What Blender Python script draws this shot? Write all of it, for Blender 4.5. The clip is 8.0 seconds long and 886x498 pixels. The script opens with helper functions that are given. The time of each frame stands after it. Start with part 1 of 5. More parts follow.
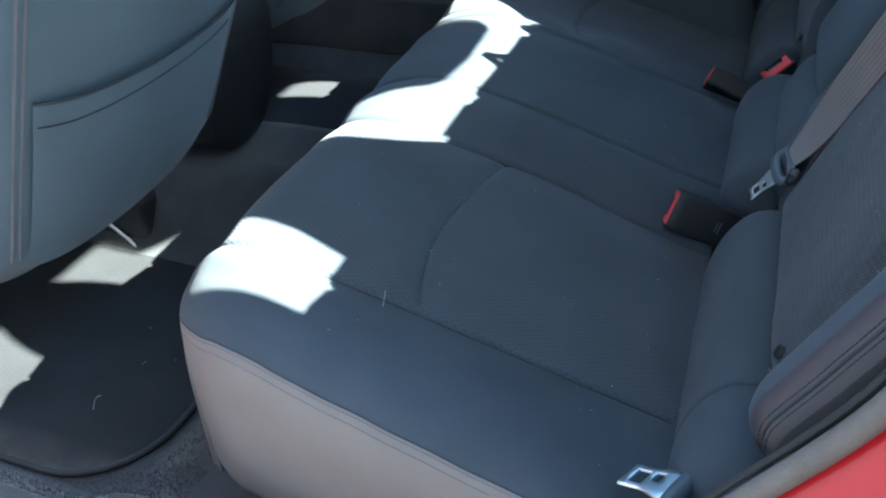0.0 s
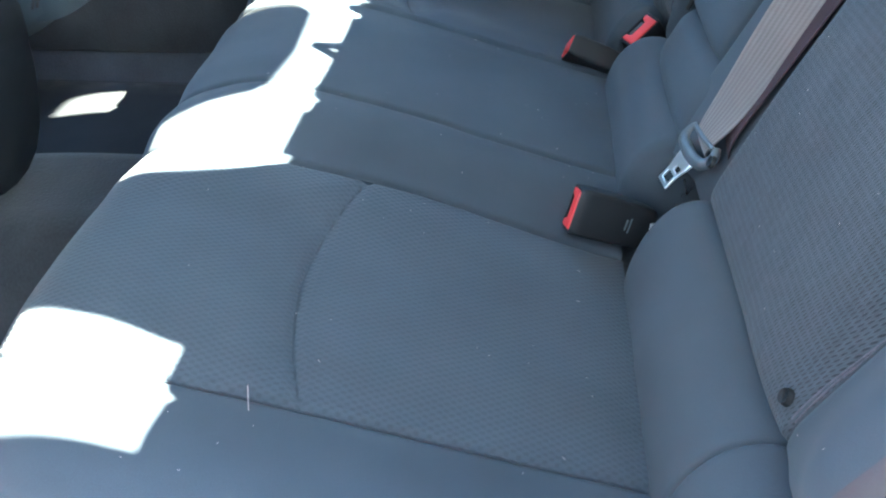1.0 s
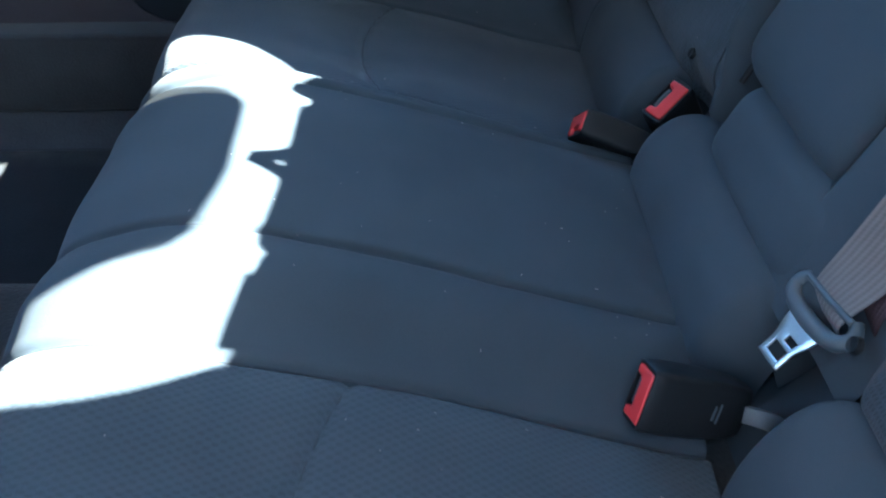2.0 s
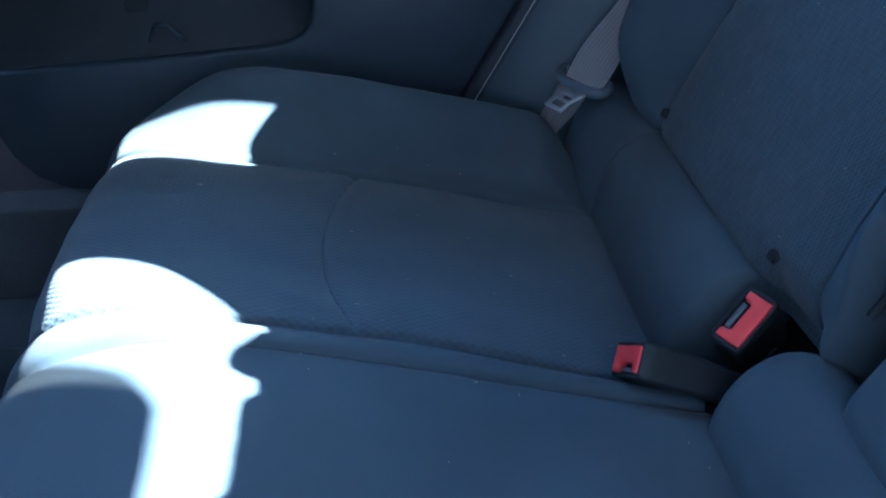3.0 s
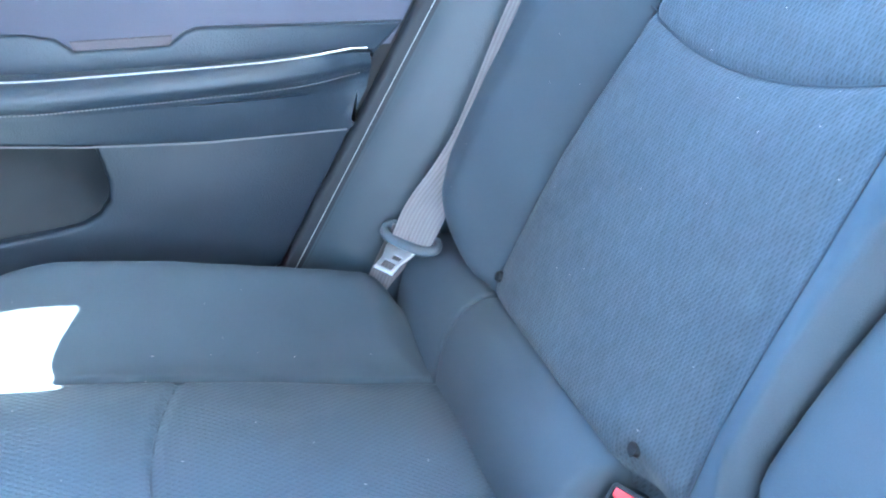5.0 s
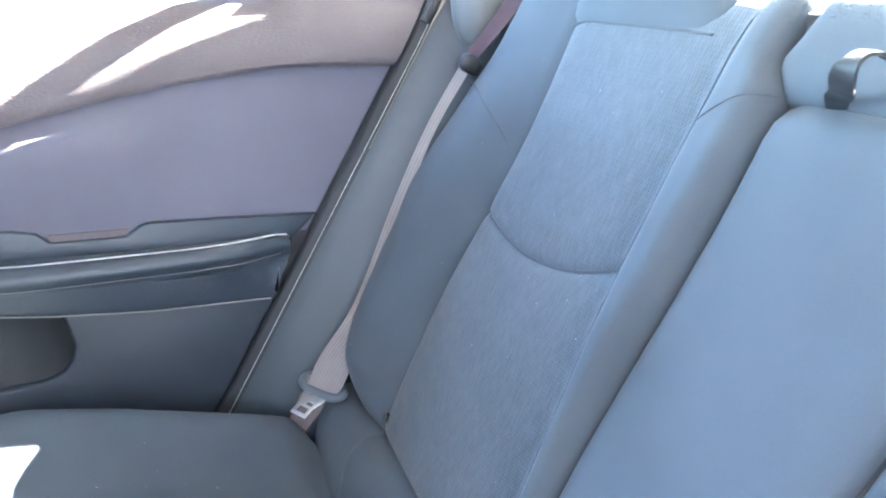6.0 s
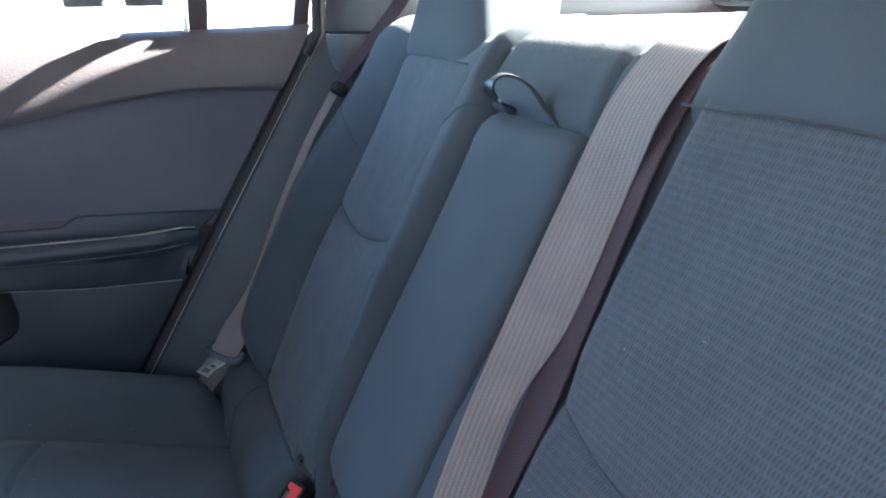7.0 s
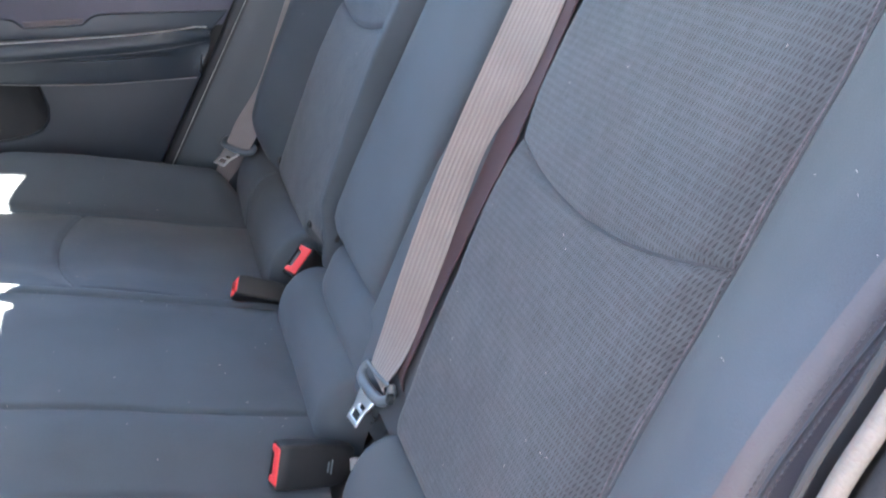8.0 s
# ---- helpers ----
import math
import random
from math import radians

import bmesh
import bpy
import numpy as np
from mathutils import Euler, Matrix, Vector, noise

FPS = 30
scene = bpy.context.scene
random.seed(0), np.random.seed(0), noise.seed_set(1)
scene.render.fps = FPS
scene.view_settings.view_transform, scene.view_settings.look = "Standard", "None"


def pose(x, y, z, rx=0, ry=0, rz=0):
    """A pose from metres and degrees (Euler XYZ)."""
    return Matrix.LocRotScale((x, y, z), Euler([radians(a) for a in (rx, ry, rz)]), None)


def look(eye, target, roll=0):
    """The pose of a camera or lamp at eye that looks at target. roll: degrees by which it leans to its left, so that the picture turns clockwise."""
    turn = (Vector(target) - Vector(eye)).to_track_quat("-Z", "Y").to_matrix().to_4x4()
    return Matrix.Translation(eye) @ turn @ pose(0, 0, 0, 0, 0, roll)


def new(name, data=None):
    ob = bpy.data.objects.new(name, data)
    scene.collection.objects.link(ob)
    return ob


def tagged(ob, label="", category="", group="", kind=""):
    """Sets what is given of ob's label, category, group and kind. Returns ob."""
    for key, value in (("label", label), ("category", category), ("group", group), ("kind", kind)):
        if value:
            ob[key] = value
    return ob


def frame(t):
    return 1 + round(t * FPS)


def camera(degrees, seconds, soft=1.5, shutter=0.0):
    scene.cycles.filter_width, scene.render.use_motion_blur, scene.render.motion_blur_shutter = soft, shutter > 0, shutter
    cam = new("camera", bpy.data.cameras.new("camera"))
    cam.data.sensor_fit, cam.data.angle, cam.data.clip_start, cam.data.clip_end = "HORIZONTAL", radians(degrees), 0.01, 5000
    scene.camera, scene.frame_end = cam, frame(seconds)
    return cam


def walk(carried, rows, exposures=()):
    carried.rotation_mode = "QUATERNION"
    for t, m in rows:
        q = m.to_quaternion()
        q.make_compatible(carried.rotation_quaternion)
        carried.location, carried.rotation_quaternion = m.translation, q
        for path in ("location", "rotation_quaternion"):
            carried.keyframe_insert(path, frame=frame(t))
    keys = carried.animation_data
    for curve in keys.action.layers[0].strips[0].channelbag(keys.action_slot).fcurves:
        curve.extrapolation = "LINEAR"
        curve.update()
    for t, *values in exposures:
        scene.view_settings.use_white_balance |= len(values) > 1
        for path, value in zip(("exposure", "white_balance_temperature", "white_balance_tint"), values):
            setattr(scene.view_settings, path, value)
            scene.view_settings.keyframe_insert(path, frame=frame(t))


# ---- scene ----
cam = camera(56.2, 8.0, soft=2.0, shutter=0.12)
PATH = [
    (0, (-0.063, -1.088, 1.14), (-0.673, 0.428, -0.014), -2.5),
    (0.5, (-0.132, -0.983, 1.09), (-0.526, 0.577, -0.098), -2.3),
    (1, (-0.172, -0.904, 1.067), (-0.355, 0.682, -0.137), -1.7),
    (1.2, (-0.188, -0.854, 1.06), (-0.321, 0.733, -0.15), -1.8),
    (2.3, (-0.268, -0.506, 1.033), (-0.257, 1.077, -0.19), -0.7),
    (2.5, (-0.267, -0.444, 1.031), (-0.26, 1.163, -0.158), -1.5),
    (3, (-0.293, -0.3, 1.029), (-0.174, 1.371, -0.064), -1.6),
    (3.5, (-0.32, -0.197, 1.043), (-0.075, 1.489, -0.005), -1.5),
    (4, (-0.324, -0.141, 1.064), (0.044, 1.53, 0.029), -1.4),
    (4.2, (-0.306, -0.142, 1.075), (0.09, 1.519, 0.034), -1.6),
    (5.3, (-0.284, -0.236, 1.137), (0.316, 1.447, 0.239), -0.1),
    (5.5, (-0.258, -0.275, 1.16), (0.342, 1.443, 0.332), -0.5),
    (6, (-0.231, -0.419, 1.21), (0.387, 1.37, 0.566), -0.8),
    (6.5, (-0.15, -0.576, 1.239), (0.444, 1.249, 0.676), -1.2),
    (7, (-0.136, -0.736, 1.226), (0.505, 1.068, 0.648), -0.9),
    (7.5, (-0.143, -0.828, 1.204), (0.492, 0.954, 0.558), -0.8),
    (8, (-0.166, -0.89, 1.195), (0.406, 0.788, 0.269), -0.7),
]
walk(cam, [(t, look(eye, target, roll)) for t, eye, target, roll in PATH], [
    (0.0, 4.44, 5200, -5), (0.5, 5.09, 5350, -6), (1.0, 5.74, 5450, -5), (2.5, 4.55, 4550, -3), (3.0, 4.94, 4250, -3), (3.5, 5.95, 4020, -3), (4.0, 6.99, 4300, -5), (4.2, 7.16, 4400, -5), (5.5, 7.82, 5300, -3),
    (6.0, 7.28, 5800, 4), (6.5, 6.09, 5550, 2), (7.0, 5.12, 5550, 2), (7.5, 5.26, 5850, 5), (8.0, 6.22, 6250, 9)])

# ---- world and sun ----
SUN_TRAVEL = Vector((-1.0, 0.015, -0.80))
world = bpy.data.worlds.new("world")
scene.world = world
world.use_nodes = True
wn = world.node_tree
sky = wn.nodes.new("ShaderNodeTexSky")
sky.sky_type = "NISHITA"
sky.sun_disc = False
sky.sun_elevation = math.atan2(0.80, 1.0)
sky.sun_rotation = radians(91)
wn.nodes["Background"].inputs["Strength"].default_value = 0.12
wn.links.new(sky.outputs["Color"], wn.nodes["Background"].inputs["Color"])
sun_data = bpy.data.lights.new("sun", "SUN")
sun_data.energy, sun_data.angle, sun_data.color = 5.0, radians(0.53), (1.0, 0.865, 0.69)
sun = new("sun", sun_data)
sun.matrix_world = look(-4.0 * SUN_TRAVEL, (0, 0, 0))


# ---- materials ----
def mat(name, color, rough=0.8, metal=0.0, vary=0.15, vary_scale=6.0, bump=0.0, bump_scale=400.0, sheen=0.0,
        coat=0.0, spec=0.5, detail=3.0, stretch=(1, 1, 1)):
    """Principled material with two scales of colour variation and a fine relief, in object metres."""
    m = bpy.data.materials.new(name)
    m.use_nodes = True
    n, l = m.node_tree.nodes, m.node_tree.links
    p = n["Principled BSDF"]
    p.inputs["Roughness"].default_value = rough
    p.inputs["Metallic"].default_value = metal
    p.inputs["Specular IOR Level"].default_value = spec
    p.inputs["Sheen Weight"].default_value = sheen
    p.inputs["Sheen Roughness"].default_value = 0.5
    p.inputs["Coat Weight"].default_value = coat
    co = n.new("ShaderNodeTexCoord")
    mp = n.new("ShaderNodeMapping")
    mp.inputs["Scale"].default_value = stretch
    l.new(co.outputs["Object"], mp.inputs["Vector"])
    big = n.new("ShaderNodeTexNoise")
    big.inputs["Scale"].default_value = vary_scale
    big.inputs["Detail"].default_value = detail
    l.new(mp.outputs["Vector"], big.inputs["Vector"])
    fine = n.new("ShaderNodeTexNoise")
    fine.inputs["Scale"].default_value = bump_scale
    fine.inputs["Detail"].default_value = 2.0
    l.new(mp.outputs["Vector"], fine.inputs["Vector"])
    mix = n.new("ShaderNodeMix")
    mix.data_type = "FLOAT"
    mix.inputs[0].default_value = 0.35
    l.new(big.outputs["Fac"], mix.inputs[2])
    l.new(fine.outputs["Fac"], mix.inputs[3])
    ramp = n.new("ShaderNodeMapRange")
    ramp.inputs["From Min"].default_value, ramp.inputs["From Max"].default_value = 0.3, 0.7
    ramp.inputs["To Min"].default_value, ramp.inputs["To Max"].default_value = 1 - vary, 1 + vary
    l.new(mix.outputs[0], ramp.inputs["Value"])
    mul = n.new("ShaderNodeVectorMath")
    mul.operation = "SCALE"
    mul.inputs[0].default_value = color
    l.new(ramp.outputs["Result"], mul.inputs["Scale"])
    l.new(mul.outputs["Vector"], p.inputs["Base Color"])
    if bump:
        b = n.new("ShaderNodeBump")
        b.inputs["Strength"].default_value = bump
        b.inputs["Distance"].default_value = 0.001
        l.new(fine.outputs["Fac"], b.inputs["Height"])
        l.new(b.outputs["Normal"], p.inputs["Normal"])
    return m


def node_math(nt, op, a, b=None):
    x = nt.nodes.new("ShaderNodeMath")
    x.operation = op
    for i, v in enumerate((a, b)):
        if v is None:
            continue
        if isinstance(v, (int, float)):
            x.inputs[i].default_value = v
        else:
            nt.links.new(v, x.inputs[i])
    return x.outputs[0]


def knit(name, color, pitch_u, pitch_v, low, high, lean=0.0, dark=0.76, rib=0.0, brushed=0.0):
    """Spacer-knit cloth: staggered oval dimples over a fine weave, laid out in the sheet's own metres (UV)."""
    m = mat(name, color, 0.9, vary=0.14, vary_scale=9, bump=0.35, bump_scale=900, sheen=0.10, spec=0.3)
    nt = m.node_tree
    n, l = nt.nodes, nt.links
    p = n["Principled BSDF"]
    uv = n.new("ShaderNodeUVMap")
    sep = n.new("ShaderNodeSeparateXYZ")
    wob = n.new("ShaderNodeTexNoise")
    wob.inputs["Scale"].default_value = 60
    l.new(uv.outputs["UV"], wob.inputs["Vector"])
    add = n.new("ShaderNodeVectorMath")
    add.operation = "MULTIPLY_ADD"
    add.inputs[1].default_value = (0.0020, 0.0020, 0)
    l.new(wob.outputs["Color"], add.inputs[0])
    l.new(uv.outputs["UV"], add.inputs[2])
    l.new(add.outputs["Vector"], sep.inputs["Vector"])
    u0 = node_math(nt, "ADD", sep.outputs["X"], node_math(nt, "MULTIPLY", sep.outputs["Y"], lean))
    wave_u = node_math(nt, "COSINE", node_math(nt, "MULTIPLY", u0, 2 * math.pi / pitch_u))
    wave_v = node_math(nt, "COSINE", node_math(nt, "MULTIPLY", sep.outputs["Y"], math.pi / pitch_v))
    hole = n.new("ShaderNodeMapRange")
    hole.interpolation_type = "SMOOTHSTEP"
    hole.inputs["From Min"].default_value, hole.inputs["From Max"].default_value = low, high
    hole.inputs["To Min"].default_value, hole.inputs["To Max"].default_value = 1.0, 0.0
    l.new(node_math(nt, "MULTIPLY", wave_u, wave_v), hole.inputs["Value"])
    old = p.inputs["Base Color"].links[0].from_socket
    tint = n.new("ShaderNodeMapRange")
    tint.inputs["To Min"].default_value, tint.inputs["To Max"].default_value = dark, 1.06
    l.new(hole.outputs["Result"], tint.inputs["Value"])
    mul = n.new("ShaderNodeVectorMath")
    mul.operation = "SCALE"
    l.new(old, mul.inputs[0])
    shade = tint.outputs["Result"]
    if rib:
        wave = node_math(nt, "COSINE", node_math(nt, "MULTIPLY", u0, 4 * math.pi / pitch_u))
        shade = node_math(nt, "MULTIPLY", shade, node_math(nt, "SUBTRACT", 1.0, node_math(nt, "MULTIPLY", wave, rib)))
    if brushed:
        stretch = n.new("ShaderNodeMapping")
        stretch.inputs["Scale"].default_value = (260, 60, 1)
        streak = n.new("ShaderNodeTexNoise")
        streak.inputs["Scale"].default_value, streak.inputs["Detail"].default_value = 1.0, 4.0
        l.new(uv.outputs["UV"], stretch.inputs["Vector"])
        l.new(stretch.outputs["Vector"], streak.inputs["Vector"])
        lay = n.new("ShaderNodeMapRange")
        lay.inputs["From Min"].default_value, lay.inputs["From Max"].default_value = 0.35, 0.68
        lay.inputs["To Min"].default_value, lay.inputs["To Max"].default_value = 1 - brushed * 0.6, 1 + brushed
        l.new(streak.outputs["Fac"], lay.inputs["Value"])
        shade = node_math(nt, "MULTIPLY", shade, lay.outputs["Result"])
    l.new(shade, mul.inputs["Scale"])
    l.new(mul.outputs["Vector"], p.inputs["Base Color"])
    b2 = n.new("ShaderNodeBump")
    b2.inputs["Strength"].default_value, b2.inputs["Distance"].default_value = 0.30, 0.0012
    l.new(hole.outputs["Result"], b2.inputs["Height"])
    l.new(p.inputs["Normal"].links[0].from_socket, b2.inputs["Normal"])
    l.new(b2.outputs["Normal"], p.inputs["Normal"])
    return m


def webbing_mat(name, color, rough=0.55, sheen=0.15):
    """Woven belt: ribs along the strap and a fine cross weave (UV in metres: across, along)."""
    m = mat(name, color, rough, vary=0.12, vary_scale=25, bump=0.2, bump_scale=1200, sheen=sheen, spec=0.3)
    nt = m.node_tree
    n, l = nt.nodes, nt.links
    p = n["Principled BSDF"]
    uv = n.new("ShaderNodeUVMap")
    sep = n.new("ShaderNodeSeparateXYZ")
    l.new(uv.outputs["UV"], sep.inputs["Vector"])
    ribs = node_math(nt, "SINE", node_math(nt, "MULTIPLY", sep.outputs["X"], 2 * math.pi / 0.0044))
    cross = node_math(nt, "SINE", node_math(nt, "ADD", node_math(nt, "MULTIPLY", sep.outputs["Y"], 2 * math.pi / 0.0030),
                                             node_math(nt, "MULTIPLY", sep.outputs["X"], 900.0)))
    hgt = node_math(nt, "ADD", node_math(nt, "MULTIPLY", ribs, 0.9), node_math(nt, "MULTIPLY", cross, 0.2))
    b2 = n.new("ShaderNodeBump")
    weave = n.new("ShaderNodeMapRange")
    weave.inputs["From Min"].default_value, weave.inputs["From Max"].default_value = -1.3, 1.3
    weave.inputs["To Min"].default_value, weave.inputs["To Max"].default_value = 0.78, 1.18
    l.new(hgt, weave.inputs["Value"])
    thread = n.new("ShaderNodeVectorMath")
    thread.operation = "SCALE"
    l.new(p.inputs["Base Color"].links[0].from_socket, thread.inputs[0])
    l.new(weave.outputs["Result"], thread.inputs["Scale"])
    l.new(thread.outputs["Vector"], p.inputs["Base Color"])
    b2.inputs["Strength"].default_value, b2.inputs["Distance"].default_value = 0.45, 0.0004
    l.new(hgt, b2.inputs["Height"])
    l.new(b2.outputs["Normal"], p.inputs["Normal"])
    return m


def glass_mat(name, tint):
    m = bpy.data.materials.new(name)
    m.use_nodes = True
    n, l = m.node_tree.nodes, m.node_tree.links
    n.remove(n["Principled BSDF"])
    tr, gl, mx = n.new("ShaderNodeBsdfTransparent"), n.new("ShaderNodeBsdfGlossy"), n.new("ShaderNodeMixShader")
    tr.inputs["Color"].default_value = (*tint, 1)
    gl.inputs["Roughness"].default_value = 0.02
    fr = n.new("ShaderNodeFresnel")
    fr.inputs["IOR"].default_value = 1.45
    l.new(fr.outputs["Fac"], mx.inputs[0])
    l.new(tr.outputs[0], mx.inputs[1])
    l.new(gl.outputs[0], mx.inputs[2])
    l.new(mx.outputs[0], n["Material Output"].inputs["Surface"])
    return m


FABRIC = mat("seat_cloth", (0.049, 0.061, 0.075), 0.92, vary=0.16, vary_scale=7, bump=0.35, bump_scale=1100, sheen=0.05, spec=0.3)
KNIT_SEAT = knit("seat_knit", (0.052, 0.065, 0.081), 0.0060, 0.0050, -0.35, 0.80, 0.0, 0.86)
KNIT_SEAT_FAINT = knit("seat_knit_faint", (0.055, 0.068, 0.085), 0.0060, 0.0050, -0.35, 0.80, 0.0, 0.90)
KNIT_BACK_FAINT = knit("back_knit_faint", (0.050, 0.061, 0.074), 0.0041, 0.0048, -0.15, 0.80, 0.25, 0.72, 0.04, 0.20)
KNIT_BACK = knit("back_knit", (0.049, 0.058, 0.071), 0.0031, 0.0064, 0.05, 0.75, 0.25, 0.50, 0.10, 0.16)
LEATHER = mat("side_leatherette", (0.165, 0.150, 0.146), 0.5, vary=0.12, vary_scale=10, bump=0.25, bump_scale=700)
BOLSTER = mat("bolster_leatherette", (0.038, 0.036, 0.045), 0.44, vary=0.12, vary_scale=10, bump=0.25, bump_scale=700)
FRAME_TRIM = mat("brown_grey_frame_trim", (0.085, 0.065, 0.066), 0.4, vary=0.12, vary_scale=12, bump=0.3, bump_scale=600)
# Near-white for the seal's pale edge and the sun glare on the quarter trim.
PALE_TRIM = mat("sunlit_trim_pale_edge", (0.55, 0.55, 0.54), 0.6, vary=0.08, bump=0.4, bump_scale=600)
QUARTER = mat("quarter_trim_plastic", (0.070, 0.075, 0.086), 0.65, vary=0.10, vary_scale=9, bump=0.4, bump_scale=600)
FRAY = mat("frayed_knit_edge", (0.088, 0.086, 0.106), 0.95, vary=0.45, vary_scale=140, bump=0.8, bump_scale=900)
SEATBACK = mat("front_seat_cloth", (0.082, 0.116, 0.147), 0.9, vary=0.14, vary_scale=6, bump=0.35, bump_scale=1000, sheen=0.12, spec=0.3)
WELT = mat("pale_seam_welt", (0.110, 0.114, 0.128), 0.85, vary=0.2, vary_scale=30, bump=0.4, bump_scale=1200)
PILLAR_COVER = mat("upper_pillar_plastic", (0.10, 0.102, 0.104), 0.36, vary=0.10, vary_scale=9, bump=0.35, bump_scale=700)
PIPING = mat("seam_thread", (0.030, 0.034, 0.042), 0.8, vary=0.2, bump=0.4, bump_scale=1500)
SEAM = mat("sewn_crease_cloth", (0.040, 0.048, 0.061), 0.92, vary=0.2, bump=0.4, bump_scale=1500)
STITCH = mat("stitch_thread", (0.16, 0.155, 0.16), 0.7, vary=0.2, bump=0.3, bump_scale=1500)
PLASTIC = mat("trim_plastic", (0.029, 0.038, 0.051), 0.32, vary=0.12, vary_scale=12, bump=0.5, bump_scale=650)
PLASTIC_PILLAR = mat("pillar_plastic", (0.027, 0.038, 0.049), 0.38, vary=0.12, vary_scale=9, bump=0.35, bump_scale=700)
PLASTIC_SOFT = mat("padded_trim", (0.092, 0.078, 0.088), 0.62, vary=0.14, vary_scale=15, bump=0.7, bump_scale=420, stretch=(0.5, 1, 1.5))
DOOR_PLASTIC = mat("door_grained_plastic", (0.021, 0.027, 0.037), 0.40, vary=0.12, vary_scale=12, bump=0.55, bump_scale=600)
GLOSS = mat("gloss_black_trim", (0.02, 0.022, 0.026), 0.45, spec=0.25, vary=0.1, bump=0.2, bump_scale=500)
DOOR_CLOTH = mat("door_cloth", (0.100, 0.099, 0.132), 0.9, vary=0.10, vary_scale=5, bump=0.3, bump_scale=1000, sheen=0.2)
WEB = webbing_mat("belt_webbing", (0.170, 0.151, 0.148))
# Darker copy of the webbing, with the shade put into its colour.
WEB_SHADED = webbing_mat("belt_webbing_shaded", (0.055, 0.034, 0.040), 0.9, 0.0)
CHROME = mat("brushed_steel", (0.80, 0.82, 0.84), 0.30, 1.0, vary=0.08, vary_scale=60, bump=0.1, bump_scale=500)
BUCKLE = mat("buckle_black_plastic", (0.012, 0.013, 0.015), 0.5, spec=0.35, vary=0.15, vary_scale=30, bump=0.35, bump_scale=800)
GREY_PLASTIC = mat("tongue_grey_plastic", (0.082, 0.096, 0.110), 0.45, vary=0.12, vary_scale=30, bump=0.3, bump_scale=700)
RED = mat("release_red_plastic", (0.62, 0.045, 0.05), 0.38, vary=0.08, vary_scale=30)
CARPET = mat("floor_carpet", (0.040, 0.042, 0.046), 0.97, vary=0.35, vary_scale=12, bump=1.0, bump_scale=260, sheen=0.2)
MAT = mat("mat_carpet", (0.011, 0.012, 0.014), 0.95, vary=0.35, vary_scale=14, bump=1.0, bump_scale=300)
nt = MAT.node_tree
geo, sep = nt.nodes.new("ShaderNodeTexCoord"), nt.nodes.new("ShaderNodeSeparateXYZ")
nt.links.new(geo.outputs["Object"], sep.inputs["Vector"])
cloud = nt.nodes.new("ShaderNodeTexNoise")
cloud.inputs["Scale"].default_value, cloud.inputs["Detail"].default_value = 16.0, 5.0
nt.links.new(geo.outputs["Object"], cloud.inputs["Vector"])
rim = nt.nodes.new("ShaderNodeMapRange")
rim.inputs["From Min"].default_value, rim.inputs["From Max"].default_value = 0.560, 0.610
nt.links.new(node_math(nt, "ABSOLUTE", sep.outputs["Y"]), rim.inputs["Value"])
dust = nt.nodes.new("ShaderNodeMix")
dust.data_type = "RGBA"
nt.links.new(node_math(nt, "MULTIPLY", rim.outputs["Result"], node_math(nt, "POWER", cloud.outputs["Fac"], 2.2)), dust.inputs["Factor"])
nt.links.new(nt.nodes["Principled BSDF"].inputs["Base Color"].links[0].from_socket, dust.inputs["A"])
dust.inputs["B"].default_value = (0.16, 0.145, 0.12, 1)
nt.links.new(dust.outputs["Result"], nt.nodes["Principled BSDF"].inputs["Base Color"])
PAINT = mat("red_car_paint", (0.50, 0.012, 0.018), 0.25, vary=0.05, coat=1.0)
RUBBER = mat("black_rubber", (0.022, 0.022, 0.024), 0.75, vary=0.15, bump=0.3, bump_scale=400)
SEAL = mat("cloth_covered_seal", (0.15, 0.13, 0.112), 0.85, vary=0.18, vary_scale=30, bump=0.6, bump_scale=500)
LINER = mat("headliner_cloth", (0.62, 0.61, 0.59), 0.95, vary=0.06, bump=0.4, bump_scale=700)
FELT = mat("shelf_felt", (0.20, 0.20, 0.21), 0.95, vary=0.15, vary_scale=14, bump=0.7, bump_scale=500)
CONCRETE = mat("ground_concrete", (0.095, 0.088, 0.080), 0.92, vary=0.25, vary_scale=0.7, bump=0.8, bump_scale=60, detail=6)
WALL = mat("unseen_wall_surface", (0.245, 0.224, 0.203), 0.9, vary=0.15, vary_scale=1.2, bump=0.4, bump_scale=40, detail=6)
WHITE_PAINT = mat("white_car_paint", (0.78, 0.78, 0.77), 0.3, vary=0.03, coat=0.6)
TYRE = mat("tyre_rubber", (0.03, 0.03, 0.03), 0.85, vary=0.2, bump=0.4, bump_scale=120)
ALLOY = mat("alloy_rim", (0.55, 0.56, 0.57), 0.35, 1.0, vary=0.08)
DARK_MESH = mat("grille_mesh_black", (0.03, 0.03, 0.032), 0.5, vary=0.2)
LAMP_GLASS = mat("headlamp_lens", (0.45, 0.47, 0.5), 0.12, 0.3, vary=0.1)
STOP_LENS = mat("stop_lamp_lens", (0.35, 0.02, 0.02), 0.2, vary=0.05)
GLASS = glass_mat("window_glass", (0.86, 0.90, 0.89))
DOTS = glass_mat("dot_printed_band", (0.40, 0.38, 0.35))


# ---- building helpers ----
WORLD_OF = {}


